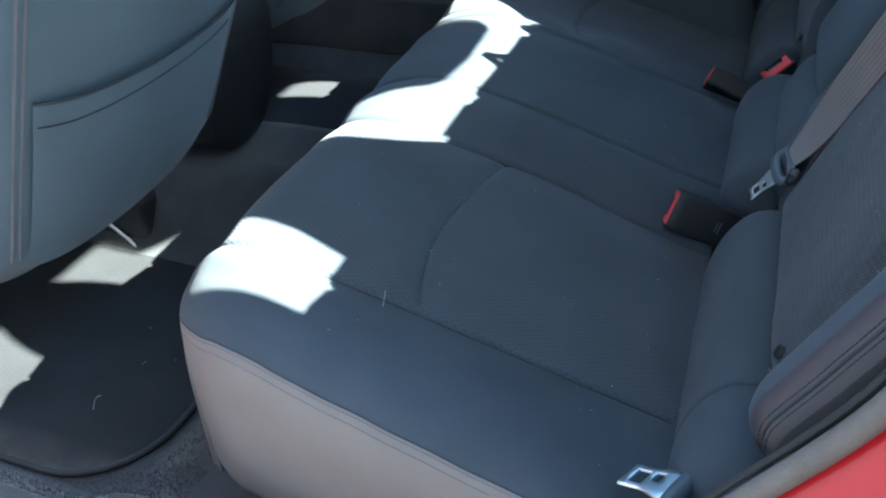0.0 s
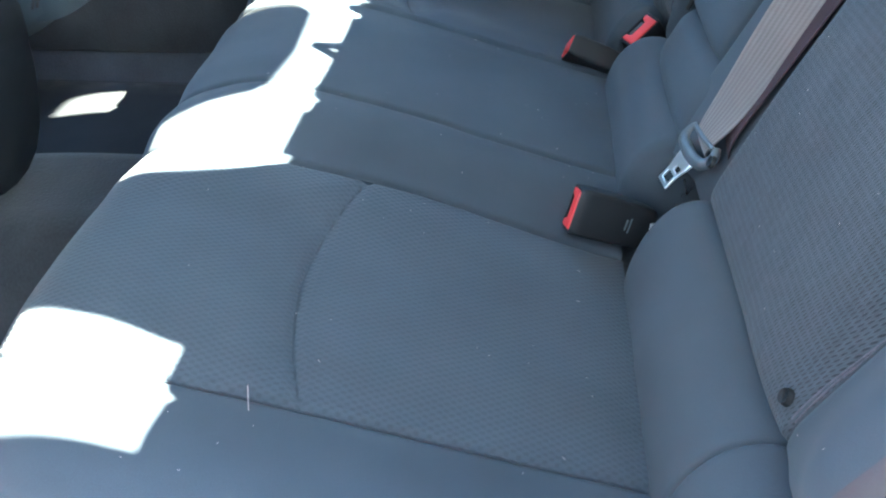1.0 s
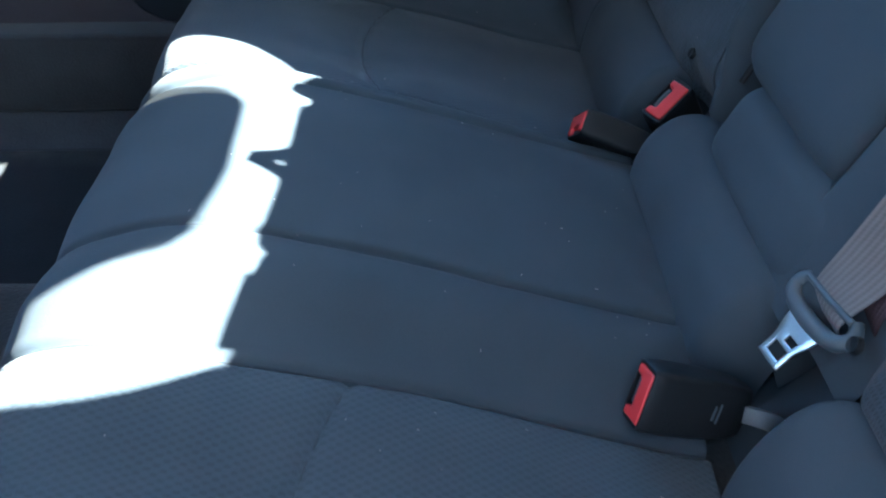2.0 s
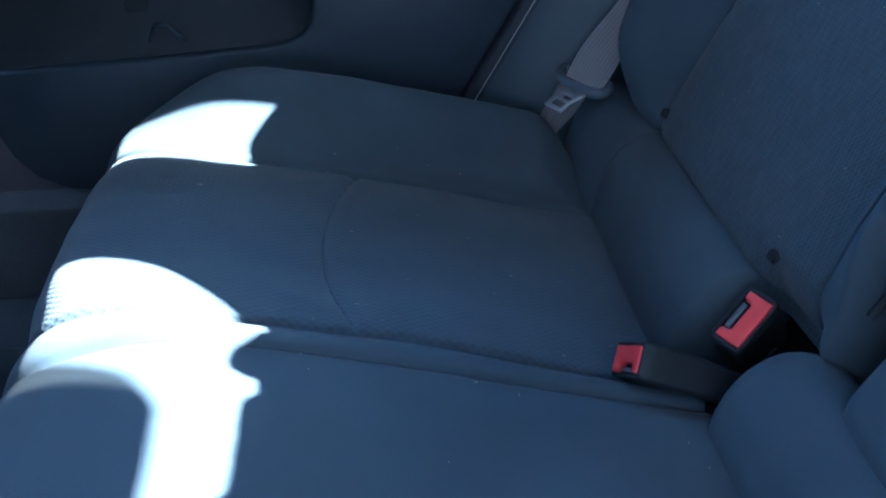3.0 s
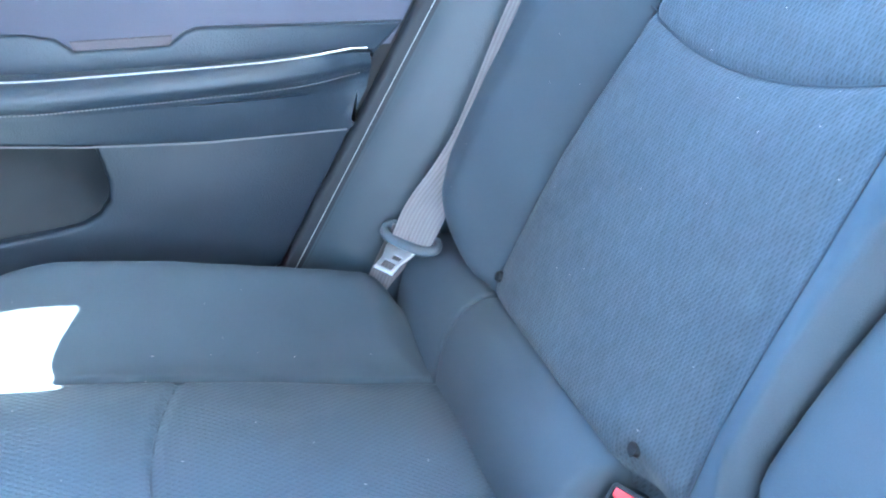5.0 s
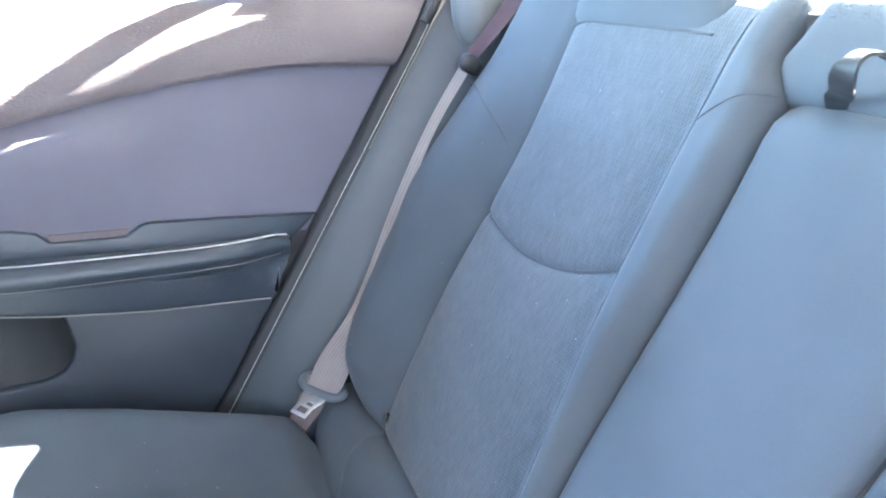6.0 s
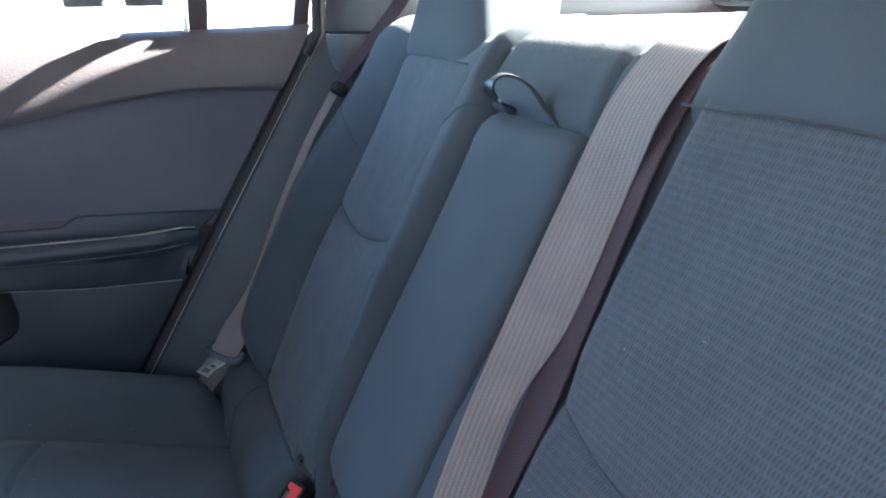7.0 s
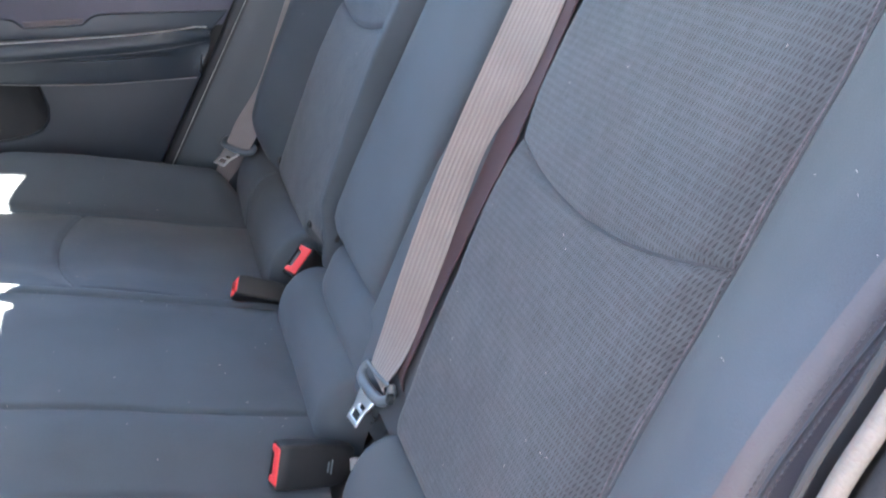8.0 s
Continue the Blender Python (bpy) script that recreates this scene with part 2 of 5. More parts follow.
def thing(name, label, category, base=(0, 0, 0), group="", kind="", m=None):
    """An Empty at the base of a thing; its parts are given in world metres, or in its own if a pose m is given."""
    ob = new(name)
    ob.empty_display_size = 0.05
    ob.matrix_basis = m if m is not None else Matrix.Translation(base)
    WORLD_OF[ob] = Matrix.Identity(4) if m is not None else Matrix.Translation(base)
    return tagged(ob, label, category, group, kind)


def mesh_part(name, verts, faces, material, parent, label="", uvs=None, sharp=40):
    me = bpy.data.meshes.new(name)
    me.from_pydata([tuple(v) for v in verts], [], faces)
    me.materials.append(material)
    if uvs is not None:
        layer = me.uv_layers.new(name="UVMap")
        loops = np.empty(len(me.loops), dtype=np.int32)
        me.loops.foreach_get("vertex_index", loops)
        layer.data.foreach_set("uv", np.asarray(uvs, dtype=np.float32)[loops].ravel())
    me.polygons.foreach_set("use_smooth", [True] * len(me.polygons))
    me.update()
    me.set_sharp_from_angle(angle=radians(sharp))
    ob = new(name, me)
    if parent is not None:
        ob.parent = parent
        if parent in WORLD_OF:
            ob.matrix_parent_inverse = WORLD_OF[parent].inverted()
    if label:
        ob["label"] = label
    return ob


def part(name, bm, material, parent, label="", sharp=40):
    bm.normal_update()
    bm.verts.index_update()
    verts = [v.co.copy() for v in bm.verts]
    faces = [[v.index for v in f.verts] for f in bm.faces]
    bm.free()
    return mesh_part(name, verts, faces, material, parent, label, sharp=sharp)


def sheet(name, us, vs, f, material, parent, label="", uv=None, flip=False, sharp=60):
    """A surface f(u, v) -> Vector over the lines us and vs, with uv(u, v) in metres."""
    verts, uvs, faces = [], [], []
    for v in vs:
        for u in us:
            verts.append(f(u, v))
            uvs.append(uv(u, v) if uv else (u, v))
    w = len(us)
    for j in range(len(vs) - 1):
        for i in range(w - 1):
            q = [j * w + i, j * w + i + 1, (j + 1) * w + i + 1, (j + 1) * w + i]
            faces.append(q[::-1] if flip else q)
    return mesh_part(name, verts, faces, material, parent, label, uvs, sharp)


def loft(name, rings, material, parent, label="", uvs=None, caps=True, sharp=40):
    """Closed rings of equal length joined into a solid."""
    n = len(rings[0])
    verts = [p for r in rings for p in r]
    faces = []
    for j in range(len(rings) - 1):
        for i in range(n):
            k = (i + 1) % n
            faces.append([j * n + i, j * n + k, (j + 1) * n + k, (j + 1) * n + i])
    if caps:
        faces.append(list(range(n))[::-1])
        faces.append([(len(rings) - 1) * n + i for i in range(n)])
    return mesh_part(name, verts, faces, material, parent, label, uvs, sharp)


def slab_bm(outline, place, h0, h1, bevel=0.003, segments=2):
    """An outline in two metres, raised from h0 to h1 by place(a, b, h), its upper rim rounded."""
    bm = bmesh.new()
    top = [bm.verts.new(place(a, b, h1)) for a, b in outline]
    low = [bm.verts.new(place(a, b, h0)) for a, b in outline]
    n = len(outline)
    ft = bm.faces.new(top)
    bm.faces.new(low[::-1])
    for i in range(n):
        k = (i + 1) % n
        bm.faces.new([top[k], top[i], low[i], low[k]])
    bmesh.ops.recalc_face_normals(bm, faces=bm.faces)
    if bevel:
        bmesh.ops.bevel(bm, geom=list(ft.edges), offset=bevel, segments=segments, profile=0.5, affect="EDGES")
    bmesh.ops.triangulate(bm, faces=[f for f in bm.faces if len(f.verts) > 4])
    return bm


def box_bm(size, centre=(0, 0, 0), bevel=0.003, segments=2, bm=None):
    bm = bm or bmesh.new()
    r = bmesh.ops.create_cube(bm, size=1.0, matrix=Matrix.Translation(centre) @ Matrix.Diagonal((*size, 1)))
    if bevel:
        es = list({e for v in r["verts"] for e in v.link_edges})
        bmesh.ops.bevel(bm, geom=es, offset=bevel, segments=segments, profile=0.5, affect="EDGES")
    return bm


def tube(name, pts, r, material, parent, label="", sides=8):
    pts = [Vector(p) for p in pts]
    rings = []
    for i, p in enumerate(pts):
        d = (pts[min(i + 1, len(pts) - 1)] - pts[max(i - 1, 0)]).normalized()
        a = d.orthogonal().normalized() if i == 0 else (rings_axis - d * rings_axis.dot(d)).normalized()
        rings_axis = a
        b = d.cross(a)
        w = r[i] if isinstance(r, list) else r
        rings.append([p + w * (math.cos(k * 2 * math.pi / sides) * a + math.sin(k * 2 * math.pi / sides) * b) for k in range(sides)])
    return loft(name, rings, material, parent, label)


def stitches(name, pts, material, parent, length=0.0034, r=0.0008):
    """A row of short threads along a path with a point about every 4 mm, one to each gap."""
    verts, faces = [], []
    for i in range(len(pts) - 1):
        a, b = Vector(pts[i]), Vector(pts[i + 1])
        d = (b - a)
        if d.length < 1e-6:
            continue
        d.normalize()
        s = d.orthogonal().normalized()
        n = d.cross(s)
        mid = (a + b) / 2
        k = len(verts)
        for f, w in ((-0.5, 0.4), (-0.2, 1.0), (0.2, 1.0), (0.5, 0.4)):
            for q in range(5):
                c = 2 * math.pi * q / 5
                verts.append(mid + d * f * length + r * w * (math.cos(c) * s + math.sin(c) * n))
        for j in range(3):
            for q in range(5):
                e = (q + 1) % 5
                faces.append([k + 5 * j + q, k + 5 * j + e, k + 5 * j + 5 + e, k + 5 * j + 5 + q])
    return mesh_part(name, verts, faces, material, parent)


def smooth(a, b, x):
    t = min(max((x - a) / (b - a), 0.0), 1.0)
    return t * t * (3 - 2 * t)


def lines(a, b, step, ease=True):
    """Values from a to b, closer together at both ends."""
    n = max(2, int(math.ceil(abs(b - a) / step)))
    out = []
    for i in range(n + 1):
        t = i / n
        if ease:
            t = t - 0.11 * math.sin(2 * math.pi * t)
        out.append(a + (b - a) * t)
    return out


def dense(pts, n=24):
    """A smooth curve through points (any dimension), as an array of samples."""
    p = np.array(pts, dtype=float)
    q = np.vstack([2 * p[0] - p[1], p, 2 * p[-1] - p[-2]])
    out = []
    for i in range(1, len(q) - 2):
        for k in range(n):
            t = k / n
            out.append(0.5 * (2 * q[i] + (q[i + 1] - q[i - 1]) * t + (2 * q[i - 1] - 5 * q[i] + 4 * q[i + 1] - q[i + 2]) * t * t
                              + (3 * q[i] - q[i - 1] - 3 * q[i + 1] + q[i + 2]) * t ** 3))
    out.append(p[-1])
    return np.array(out)


class Profile:
    """A curve in x and z by its length, with the normal on its left (outer) side."""
    def __init__(self, pts):
        self.c = dense(pts)
        d = np.hypot(*np.diff(self.c, axis=0).T)
        self.s = np.concatenate([[0], np.cumsum(d)])
        self.length = self.s[-1]

    def at(self, s):
        x, z = np.interp(s, self.s, self.c[:, 0]), np.interp(s, self.s, self.c[:, 1])
        e = 0.006
        dx = np.interp(s + e, self.s, self.c[:, 0]) - np.interp(s - e, self.s, self.c[:, 0])
        dz = np.interp(s + e, self.s, self.c[:, 1]) - np.interp(s - e, self.s, self.c[:, 1])
        k = math.hypot(dx, dz) or 1.0
        return x, z, dx / k, dz / k


def groove(d, depth=0.005, width=0.004):
    return -depth * math.exp(-(d / width) ** 2)


# ---- rear bench cushion ----
CUSHION = Profile([(-0.065, 0.5387), (-0.20, 0.5746), (-0.32, 0.6065), (-0.42, 0.6315), (-0.49, 0.6485), (-0.538, 0.6500),
                   (-0.566, 0.6290), (-0.580, 0.578), (-0.577, 0.49), (-0.560, 0.36)])
SEAMS_Y = (-0.50, -0.21, -0.095, 0.155, 0.21, 0.50)


def curve_x(y):
    return -0.357 + 0.030 * ((abs(y) - 0.355) / 0.145) ** 2


def cushion_height(x, y):
    a = abs(y)
    h = (0.016 * smooth(0.50, 0.61, a) if y < 0 else 0.060 * smooth(0.515, 0.640, a)) * (smooth(-0.085, -0.19, x) if y < 0 else smooth(-0.03, -0.13, x)) * (1 - 0.7 * smooth(-0.43, -0.56, x))
    centre = smooth(-0.205, -0.11, y) * (1 - smooth(0.165, 0.205, y))
    h += centre * (0.028 + 0.012 * smooth(-0.06, -0.42, x)) * (1 - 0.92 * smooth(-0.43, -0.56, x))
    h += 0.016 * smooth(0.32, 0.21, a) * smooth(-0.08, -0.30, x) * (1 - centre) * (1 - smooth(-0.47, -0.57, x))
    near = min(abs(y - s) for s in SEAMS_Y)
    if 0.21 < a < 0.50:
        d = abs(x - curve_x(y))
        h += groove(d, 0.0045, 0.0038)
        near = min(near, d)
    near = min(near, abs(x + 0.065) * 1.2)
    h += 0.006 * (1 - math.exp(-(near / 0.035) ** 2))
    h += sum(groove(y - s) for s in SEAMS_Y)
    h += 0.0022 * noise.noise((x * 9, y * 9, 1.7)) + 0.0009 * noise.noise((x * 28, y * 28, 5.1))
    return h


def half_width(x):
    """Half the width of the cushion, which narrows round its front corners."""
    return float(np.interp(-x, (0.10, 0.20, 0.30, 0.406, 0.47, 0.505, 0.530, 0.548, 0.564, 0.574, 0.585), (0.660, 0.658, 0.654, 0.646, 0.638, 0.628, 0.615, 0.602, 0.588, 0.577, 0.566)))


def cushion_point(s, y, drop=0.0):
    x, z, dx, dz = CUSHION.at(s)
    h = cushion_height(x, math.copysign(min(abs(y), 0.640), y))
    x, z = x + dz * h, z - dx * h
    if abs(y) > 0.50:
        y = math.copysign(0.50 + (abs(y) - 0.50) * (half_width(x) + (0.012 if y > 0 else 0.0) - 0.50) / 0.16, y)
    corner = smooth(0.500, 0.560, abs(y)) * smooth(-0.45, -0.55, x)
    x, z = x + 0.006 * corner, z - (0.014 if y < 0 else 0.018) * corner
    x -= 0.020 * smooth(0.0, 0.45, y) * smooth(-0.35, -0.52, x)
    return Vector((x, y, max(z + drop, 0.352)))


bench = thing("rear_seat_cushion", "dark blue-grey cloth rear bench cushion with knit inserts, sunlit in patches", "car seat", (-0.3, 0, 0.36))
L = CUSHION.length
S_LINES = lines(0, 0.36, 0.0042) + lines(0.36, L, 0.010, False)[1:]
for y0, y1, nm, m, lab in ((-0.50, -0.21, "seat_insert", KNIT_SEAT, "dimpled knit seat insert"), (0.21, 0.50, "seat_insert", KNIT_SEAT_FAINT, "faintly dimpled knit seat insert"),
                           (-0.21, -0.095, "inner_bolster", FABRIC, ""), (0.155, 0.21, "inner_bolster", FABRIC, ""),
                           (-0.095, 0.155, "centre_panel", FABRIC, "")):
    sheet(nm, lines(y0, y1, 0.005), S_LINES, lambda u, v: cushion_point(v, u), m, bench, lab, lambda u, v: (u, v))
SIDE = dense([(0.50, 0), (0.511, 0), (0.530, 0), (0.55, 0), (0.60, -0.001), (0.632, -0.010), (0.650, -0.030), (0.6575, -0.065), (0.659, -0.12), (0.6565, -0.195), (0.645, -0.255), (0.605, -0.288), (0.54, -0.298)], 7)
for sg in (-1, 1):
    idx = list(range(0, 43))
    sheet("outer_bolster", idx, S_LINES, lambda u, v: cushion_point(v, sg * SIDE[u][0], SIDE[u][1]), FABRIC, bench,
          "", lambda u, v: (SIDE[u][0] - SIDE[u][1], v), flip=sg < 0)
    idx = list(range(42, len(SIDE)))
    sheet("side_panel", idx, S_LINES, lambda u, v: cushion_point(v, sg * SIDE[u][0], SIDE[u][1]), LEATHER, bench,
          "smooth leatherette side of the cushion", lambda u, v: (SIDE[u][0] - SIDE[u][1], v), flip=sg < 0)
    for du, nm in ((42, "side_piping"), (43, "side_stitching"), (45, "side_stitching")):
        pts = [cushion_point(s, sg * SIDE[du][0], SIDE[du][1] + 0.0005) for s in lines(0.06, 0.50, 0.004, False)]
        if du == 42:
            tube(nm, pts, 0.0007, SEAM, bench)
        else:
            stitches(nm, pts, STITCH, bench)
# seam cords lying in the grooves
for y in SEAMS_Y:
    tube("seam", [cushion_point(s, y) + Vector((0, 0, 0.0006)) for s in lines(0.004, L - 0.25, 0.0042, False)], 0.0010, SEAM, bench, sides=6)
for sg in (-1, 1):
    pts = []
    for k in range(41):
        y = sg * (0.212 + 0.286 * k / 40)
        s = np.interp(-curve_x(y), -CUSHION.c[:, 0][:200], CUSHION.s[:200])
        pts.append(cushion_point(s, y) + Vector((0, 0, 0.0006)))
    tube("curved_seam", pts, 0.0010, SEAM, bench, sides=6)
part("cushion_base", box_bm((0.44, 1.16, 0.18), (-0.25, 0, 0.43), 0.02), CARPET, bench, "dark foam base under the cushion")

# rear roll of the cushion, in separate pads between the buckle gaps
ROLL = Profile([(-0.068, 0.530), (-0.061, 0.562), (-0.049, 0.598), (-0.032, 0.624), (-0.014, 0.635), (0.006, 0.635), (0.030, 0.622), (0.045, 0.59)])


def roll_pad(y0, y1, r0, r1, lift=0.0):
    def f(u, v):
        x, z, dx, dz = ROLL.at(v * ROLL.length)
        w = 0.0
        for r, d in ((r0, u - y0), (r1, y1 - u)):
            e = math.sqrt(max(0.0, 1 - (1 - min(d / r, 1.0)) ** 2))
            w = max(w, (1 - e) * (0.05 if r > 0.01 else 0.005))
        lo = lift * (1 - smooth(0.0, 0.7, v))
        h = 0.004 * math.sin(math.pi * min(v * 1.3, 1.0)) + 0.0014 * noise.noise((u * 16, v * 3, 2.2)) - w
        return Vector((x - dz * h, u, z + dx * h * 0.6 + lo - w * 0.5))
    sheet("rear_roll", lines(y0, y1, 0.006), lines(0, 1, 0.05, False), f, FABRIC, bench, "", lambda u, v: (u, v * 0.14), flip=True)


roll_pad(-0.650, -0.530, 0.05, 0.006)
roll_pad(-0.530, -0.224, 0.006, 0.03)
roll_pad(-0.158, 0.158, 0.03, 0.035, 0.028)
sheet("buckle_recess", lines(-0.245, -0.14, 0.01, False), lines(0, 1, 0.1, False), lambda u, v: Vector((-0.072 + 0.105 * v, u, 0.488 + 0.085 * v)), FABRIC, bench, "", lambda u, v: (u, v * 0.13), flip=False)
roll_pad(0.222, 0.4995, 0.022, 0.006)
roll_pad(0.4995, 0.674, 0.006, 0.025)

# ---- rear backrest ----
BACK = Profile([(-0.014, 0.615), (0.005, 0.655), (0.0578, 0.7684), (0.1184, 0.8990), (0.1789, 1.0292), (0.2304, 1.1402), (0.247, 1.166),
                (0.266, 1.179), (0.292, 1.184), (0.36, 1.185)])
T0 = 0.044          # length of the profile below the anchor buttons


def smile_t(y):
    c = -0.37 if y < 0 else 0.345
    return 0.290 + 0.030 * ((y - c) / 0.15) ** 2


INNER = 0.158       # inner seam of the far seat's insert


def outer_seam(t, side):
    return 0.530 if side < 0 else 0.505 - 0.050 * smooth(0.08, 0.42, t)


def back_height(t, y):
    a = abs(y)
    yo = outer_seam(t, y)
    h = 0.050 * smooth(yo - 0.01, yo + (0.125 if y < 0 else 0.085), a) * smooth(-0.045, 0.05, t) * (1 - 0.72 * smooth(0.26, 0.53, t))
    h += 0.010 * math.sin(math.pi * min(max(t / 0.56, 0), 1)) * (1 - smooth(yo - 0.025, yo, a))
    if y > 0:
        h += 0.024 * smooth(INNER + 0.018, INNER - 0.03, y) * smooth(0.0, 0.08, t) * (1 - 0.25 * smooth(0.45, 0.56, t))
    insert = INNER < a < yo
    near = min(abs(a - yo), abs(y - INNER), abs(t - smile_t(y)) if insert else 1.0)
    if a > INNER:
        if insert:
            h += groove(t - smile_t(y), 0.004, 0.004)
        h += groove(a - yo) + (groove(y - INNER) if y > 0 else 0.0)
    h += 0.005 * (1 - math.exp(-(near / 0.03) ** 2))
    e = min(max((t + 0.022) / 0.030, 0.0), 1.0)
    h -= 0.018 * (1 - math.sqrt(1 - (1 - e) ** 2))
    h -= 0.030 * smooth(0.02, -0.03, t) * (1 - smooth(0.025, 0.06, abs(y - 0.185)))
    h += 0.002 * noise.noise((t * 9, y * 9, 7.7)) + 0.0008 * noise.noise((t * 30, y * 30, 3.1))
    return h


def back_at(t, y, h):
    x, z, dx, dz = BACK.at(t + T0)
    return Vector((x - dz * h, y, z + dx * h))


def back_point(t, y, extra=0.0):
    a = abs(y)
    h = back_height(t, y) + extra
    p = back_at(t, y, h)
    p.z -= (0.085 * smooth(0.57, 0.70, a) ** 1.5 if y > 0 else 0.022 * smooth(0.55, 0.66, a)) * smooth(0.38, 0.56, t)
    return p


back = thing("rear_bench_back", "dark blue-grey cloth rear backrest with knit inserts and a folded armrest", "car seat", (0.1, 0, 0.62))
TB = BACK.length - T0


def stretched(a0, a1, n):
    return [a0 + (a1 - a0) * i / n for i in range(n + 1)]


for sg in (-1, 1):
    ys = lines(0, 1, 0.018)
    inn = -0.228 if sg < 0 else INNER
    def across(u, t, sg=sg, inn=inn):
        out = sg * outer_seam(t, sg)
        return out + (inn - out) * u if sg < 0 else inn + (out - inn) * u
    # near edge of the left seat rounds down into the belt channel
    def edge(y, sg=sg):
        return -0.016 * (1 - smooth(-0.228, -0.254, y)) if sg < 0 else 0.0
    def low(u, v, sg=sg):
        t = -0.035 + (smile_t(across(u, 0.29)) + 0.035) * v
        return t, across(u, t)
    def high(u, v, sg=sg):
        t0 = smile_t(across(u, 0.29))
        t = t0 + (TB - 0.02 - t0) * v
        return t, across(u, t)
    sheet("lower_insert", ys, stretched(0, 1, 66), lambda u, v: back_point(*low(u, v), edge(low(u, v)[1])), KNIT_BACK if sg < 0 else KNIT_BACK_FAINT, back,
          "dimpled knit lower back insert", lambda u, v: low(u, v)[::-1])
    sheet("upper_insert", ys, stretched(0, 1, 70), lambda u, v: back_point(*high(u, v), edge(high(u, v)[1])), KNIT_BACK if sg < 0 else KNIT_BACK_FAINT, back,
          "dimpled knit upper back insert", lambda u, v: high(u, v)[::-1])
    tube("smile_seam", [back_point(smile_t(across(u, 0.29)), across(u, 0.29), edge(across(u, 0.29)) + 0.0006) for u in stretched(0, 1, 36)], 0.0011, SEAM, back, sides=6)
BSIDE = dense([(0.505, 0), (0.55, 0), (0.595, 0), (0.630, -0.008), (0.652, -0.028), (0.664, -0.06), (0.667, -0.10), (0.664, -0.15)], 7)
T_LINES = lines(-0.035, TB - 0.02, 0.007, False)


def bolster_point(u, t, sg):
    a, dh = BSIDE[u]
    shrink = (0.105 * (1 - smooth(-0.05, 0.03, t)) if sg < 0 else 0.085 * (1 - smooth(-0.05, 0.09, t))) + 0.03 * smooth(0.42, 0.60, t)
    yo = outer_seam(t, sg)
    a = yo + (a - 0.505) / 0.162 * (0.667 - shrink - yo)
    return back_point(t, sg * min(a, 0.66), dh)


for sg in (-1, 1):
    u0, u1 = (26, 29) if sg < 0 else (27, 35)
    um = 21 if sg < 0 else u0
    sheet("side_bolster", list(range(0, um + 1)), T_LINES, lambda u, v: bolster_point(u, v, sg), FABRIC, back, "", lambda u, v: (BSIDE[u][0], v), flip=sg < 0)
    sheet("side_backing", list(range(u1, len(BSIDE))), T_LINES, lambda u, v: bolster_point(u, v, sg), RUBBER, back, "dark backing of the bolster", flip=sg < 0)
    sheet("bolster_side", list(range(um, u1 + 1)), T_LINES, lambda u, v: bolster_point(u, v, sg), BOLSTER, back, "leatherette outer side with double stitching",
          lambda u, v: (BSIDE[u][0] - BSIDE[u][1], v), flip=sg < 0)
    tube("bolster_piping", [bolster_point(u0, t, sg) for t in lines(0.0, 0.52, 0.008, False)], 0.0012, PIPING, back)
    for k in (u0 - 1, u0 + 1):
        stitches("bolster_stitching", [bolster_point(k, t, sg) + Vector((-0.0004, 0, 0.0002)) for t in lines(0.0, 0.52, 0.004, False)], BOLSTER, back)
    for k in ((0.0016, 0.0034) if sg < 0 else ()):
        tube("seam_fray", [back_point(t, sg * (outer_seam(t, sg) - k - 0.0012 * math.sin(37 * t + 300 * k)), -0.0005) for t in lines(0.0, 0.52, 0.005, False)], 0.0008, FRAY, back, "pale thread along the knit edge", 6)
    tube("back_seam", [back_point(t, sg * outer_seam(t, sg), 0.0008) for t in lines(-0.02, 0.56, 0.01, False)], 0.0011, SEAM, back, sides=6)
tube("corner_seam", [back_point(0.445 - 0.055 * k / 16, 0.612 - 0.135 * k / 16 - 0.02 * math.sin(math.pi * k / 16), 0.0002) for k in range(17)], 0.0008, PIPING, back, sides=6)
tube("back_seam", [back_point(t, INNER, 0.0008) for t in lines(-0.02, 0.56, 0.01, False)], 0.0011, SEAM, back, sides=6)


def arm_edge(t):
    """Line between the armrest and the inner strip of the far seat."""
    return 0.114 - 0.036 * smooth(0.10, 0.48, t) + 0.020 * smooth(0.50, 0.535, t)


def arm_near(t):
    """The armrest's other edge, beside the belt."""
    return -0.100 - 0.029 * smooth(0.15, 0.42, t)


def strip_point(u, t):
    """Inner strip of the right seat, rounded down towards the armrest."""
    w = 1 - min(max(u * 0.9 / 0.3, 0), 1)
    u = arm_edge(t) + 0.003 + (INNER - arm_edge(t) - 0.003) * u
    return back_point(t, u, (-0.055 + 0.028 * smooth(0.50, 0.54, t)) * (1 - math.sqrt(max(0, 1 - w * w))))


sheet("inner_strip", lines(0, 1, 0.04), T_LINES, strip_point, FABRIC, back, "", lambda u, v: (u * 0.08, v))
# Wrinkle whose crease shade is drawn as a thin cord of darker cloth.
tube("strip_fold", [strip_point(u, 0.506 - 0.060 * u + 0.006 * math.sin(math.pi * u)) + Vector((-0.0004, 0, 0.0002)) for u in stretched(0.06, 0.7, 14)], 0.0006, SEAM, back, "soft fold across the strip, its shade drawn as a darker cord", 6)
sheet("belt_channel", lines(-0.24, -0.09, 0.004), T_LINES + [TB - 0.01, TB], lambda u, v: back_at(v, u, -0.010 + 0.020 * smooth(-0.188, -0.158, u) - 0.012 * smooth(-0.008, 0.004, u - arm_near(v)) + 0.001 * noise.noise((u * 20, v * 20, 1))),
      FABRIC, back, "", lambda u, v: (u, v))
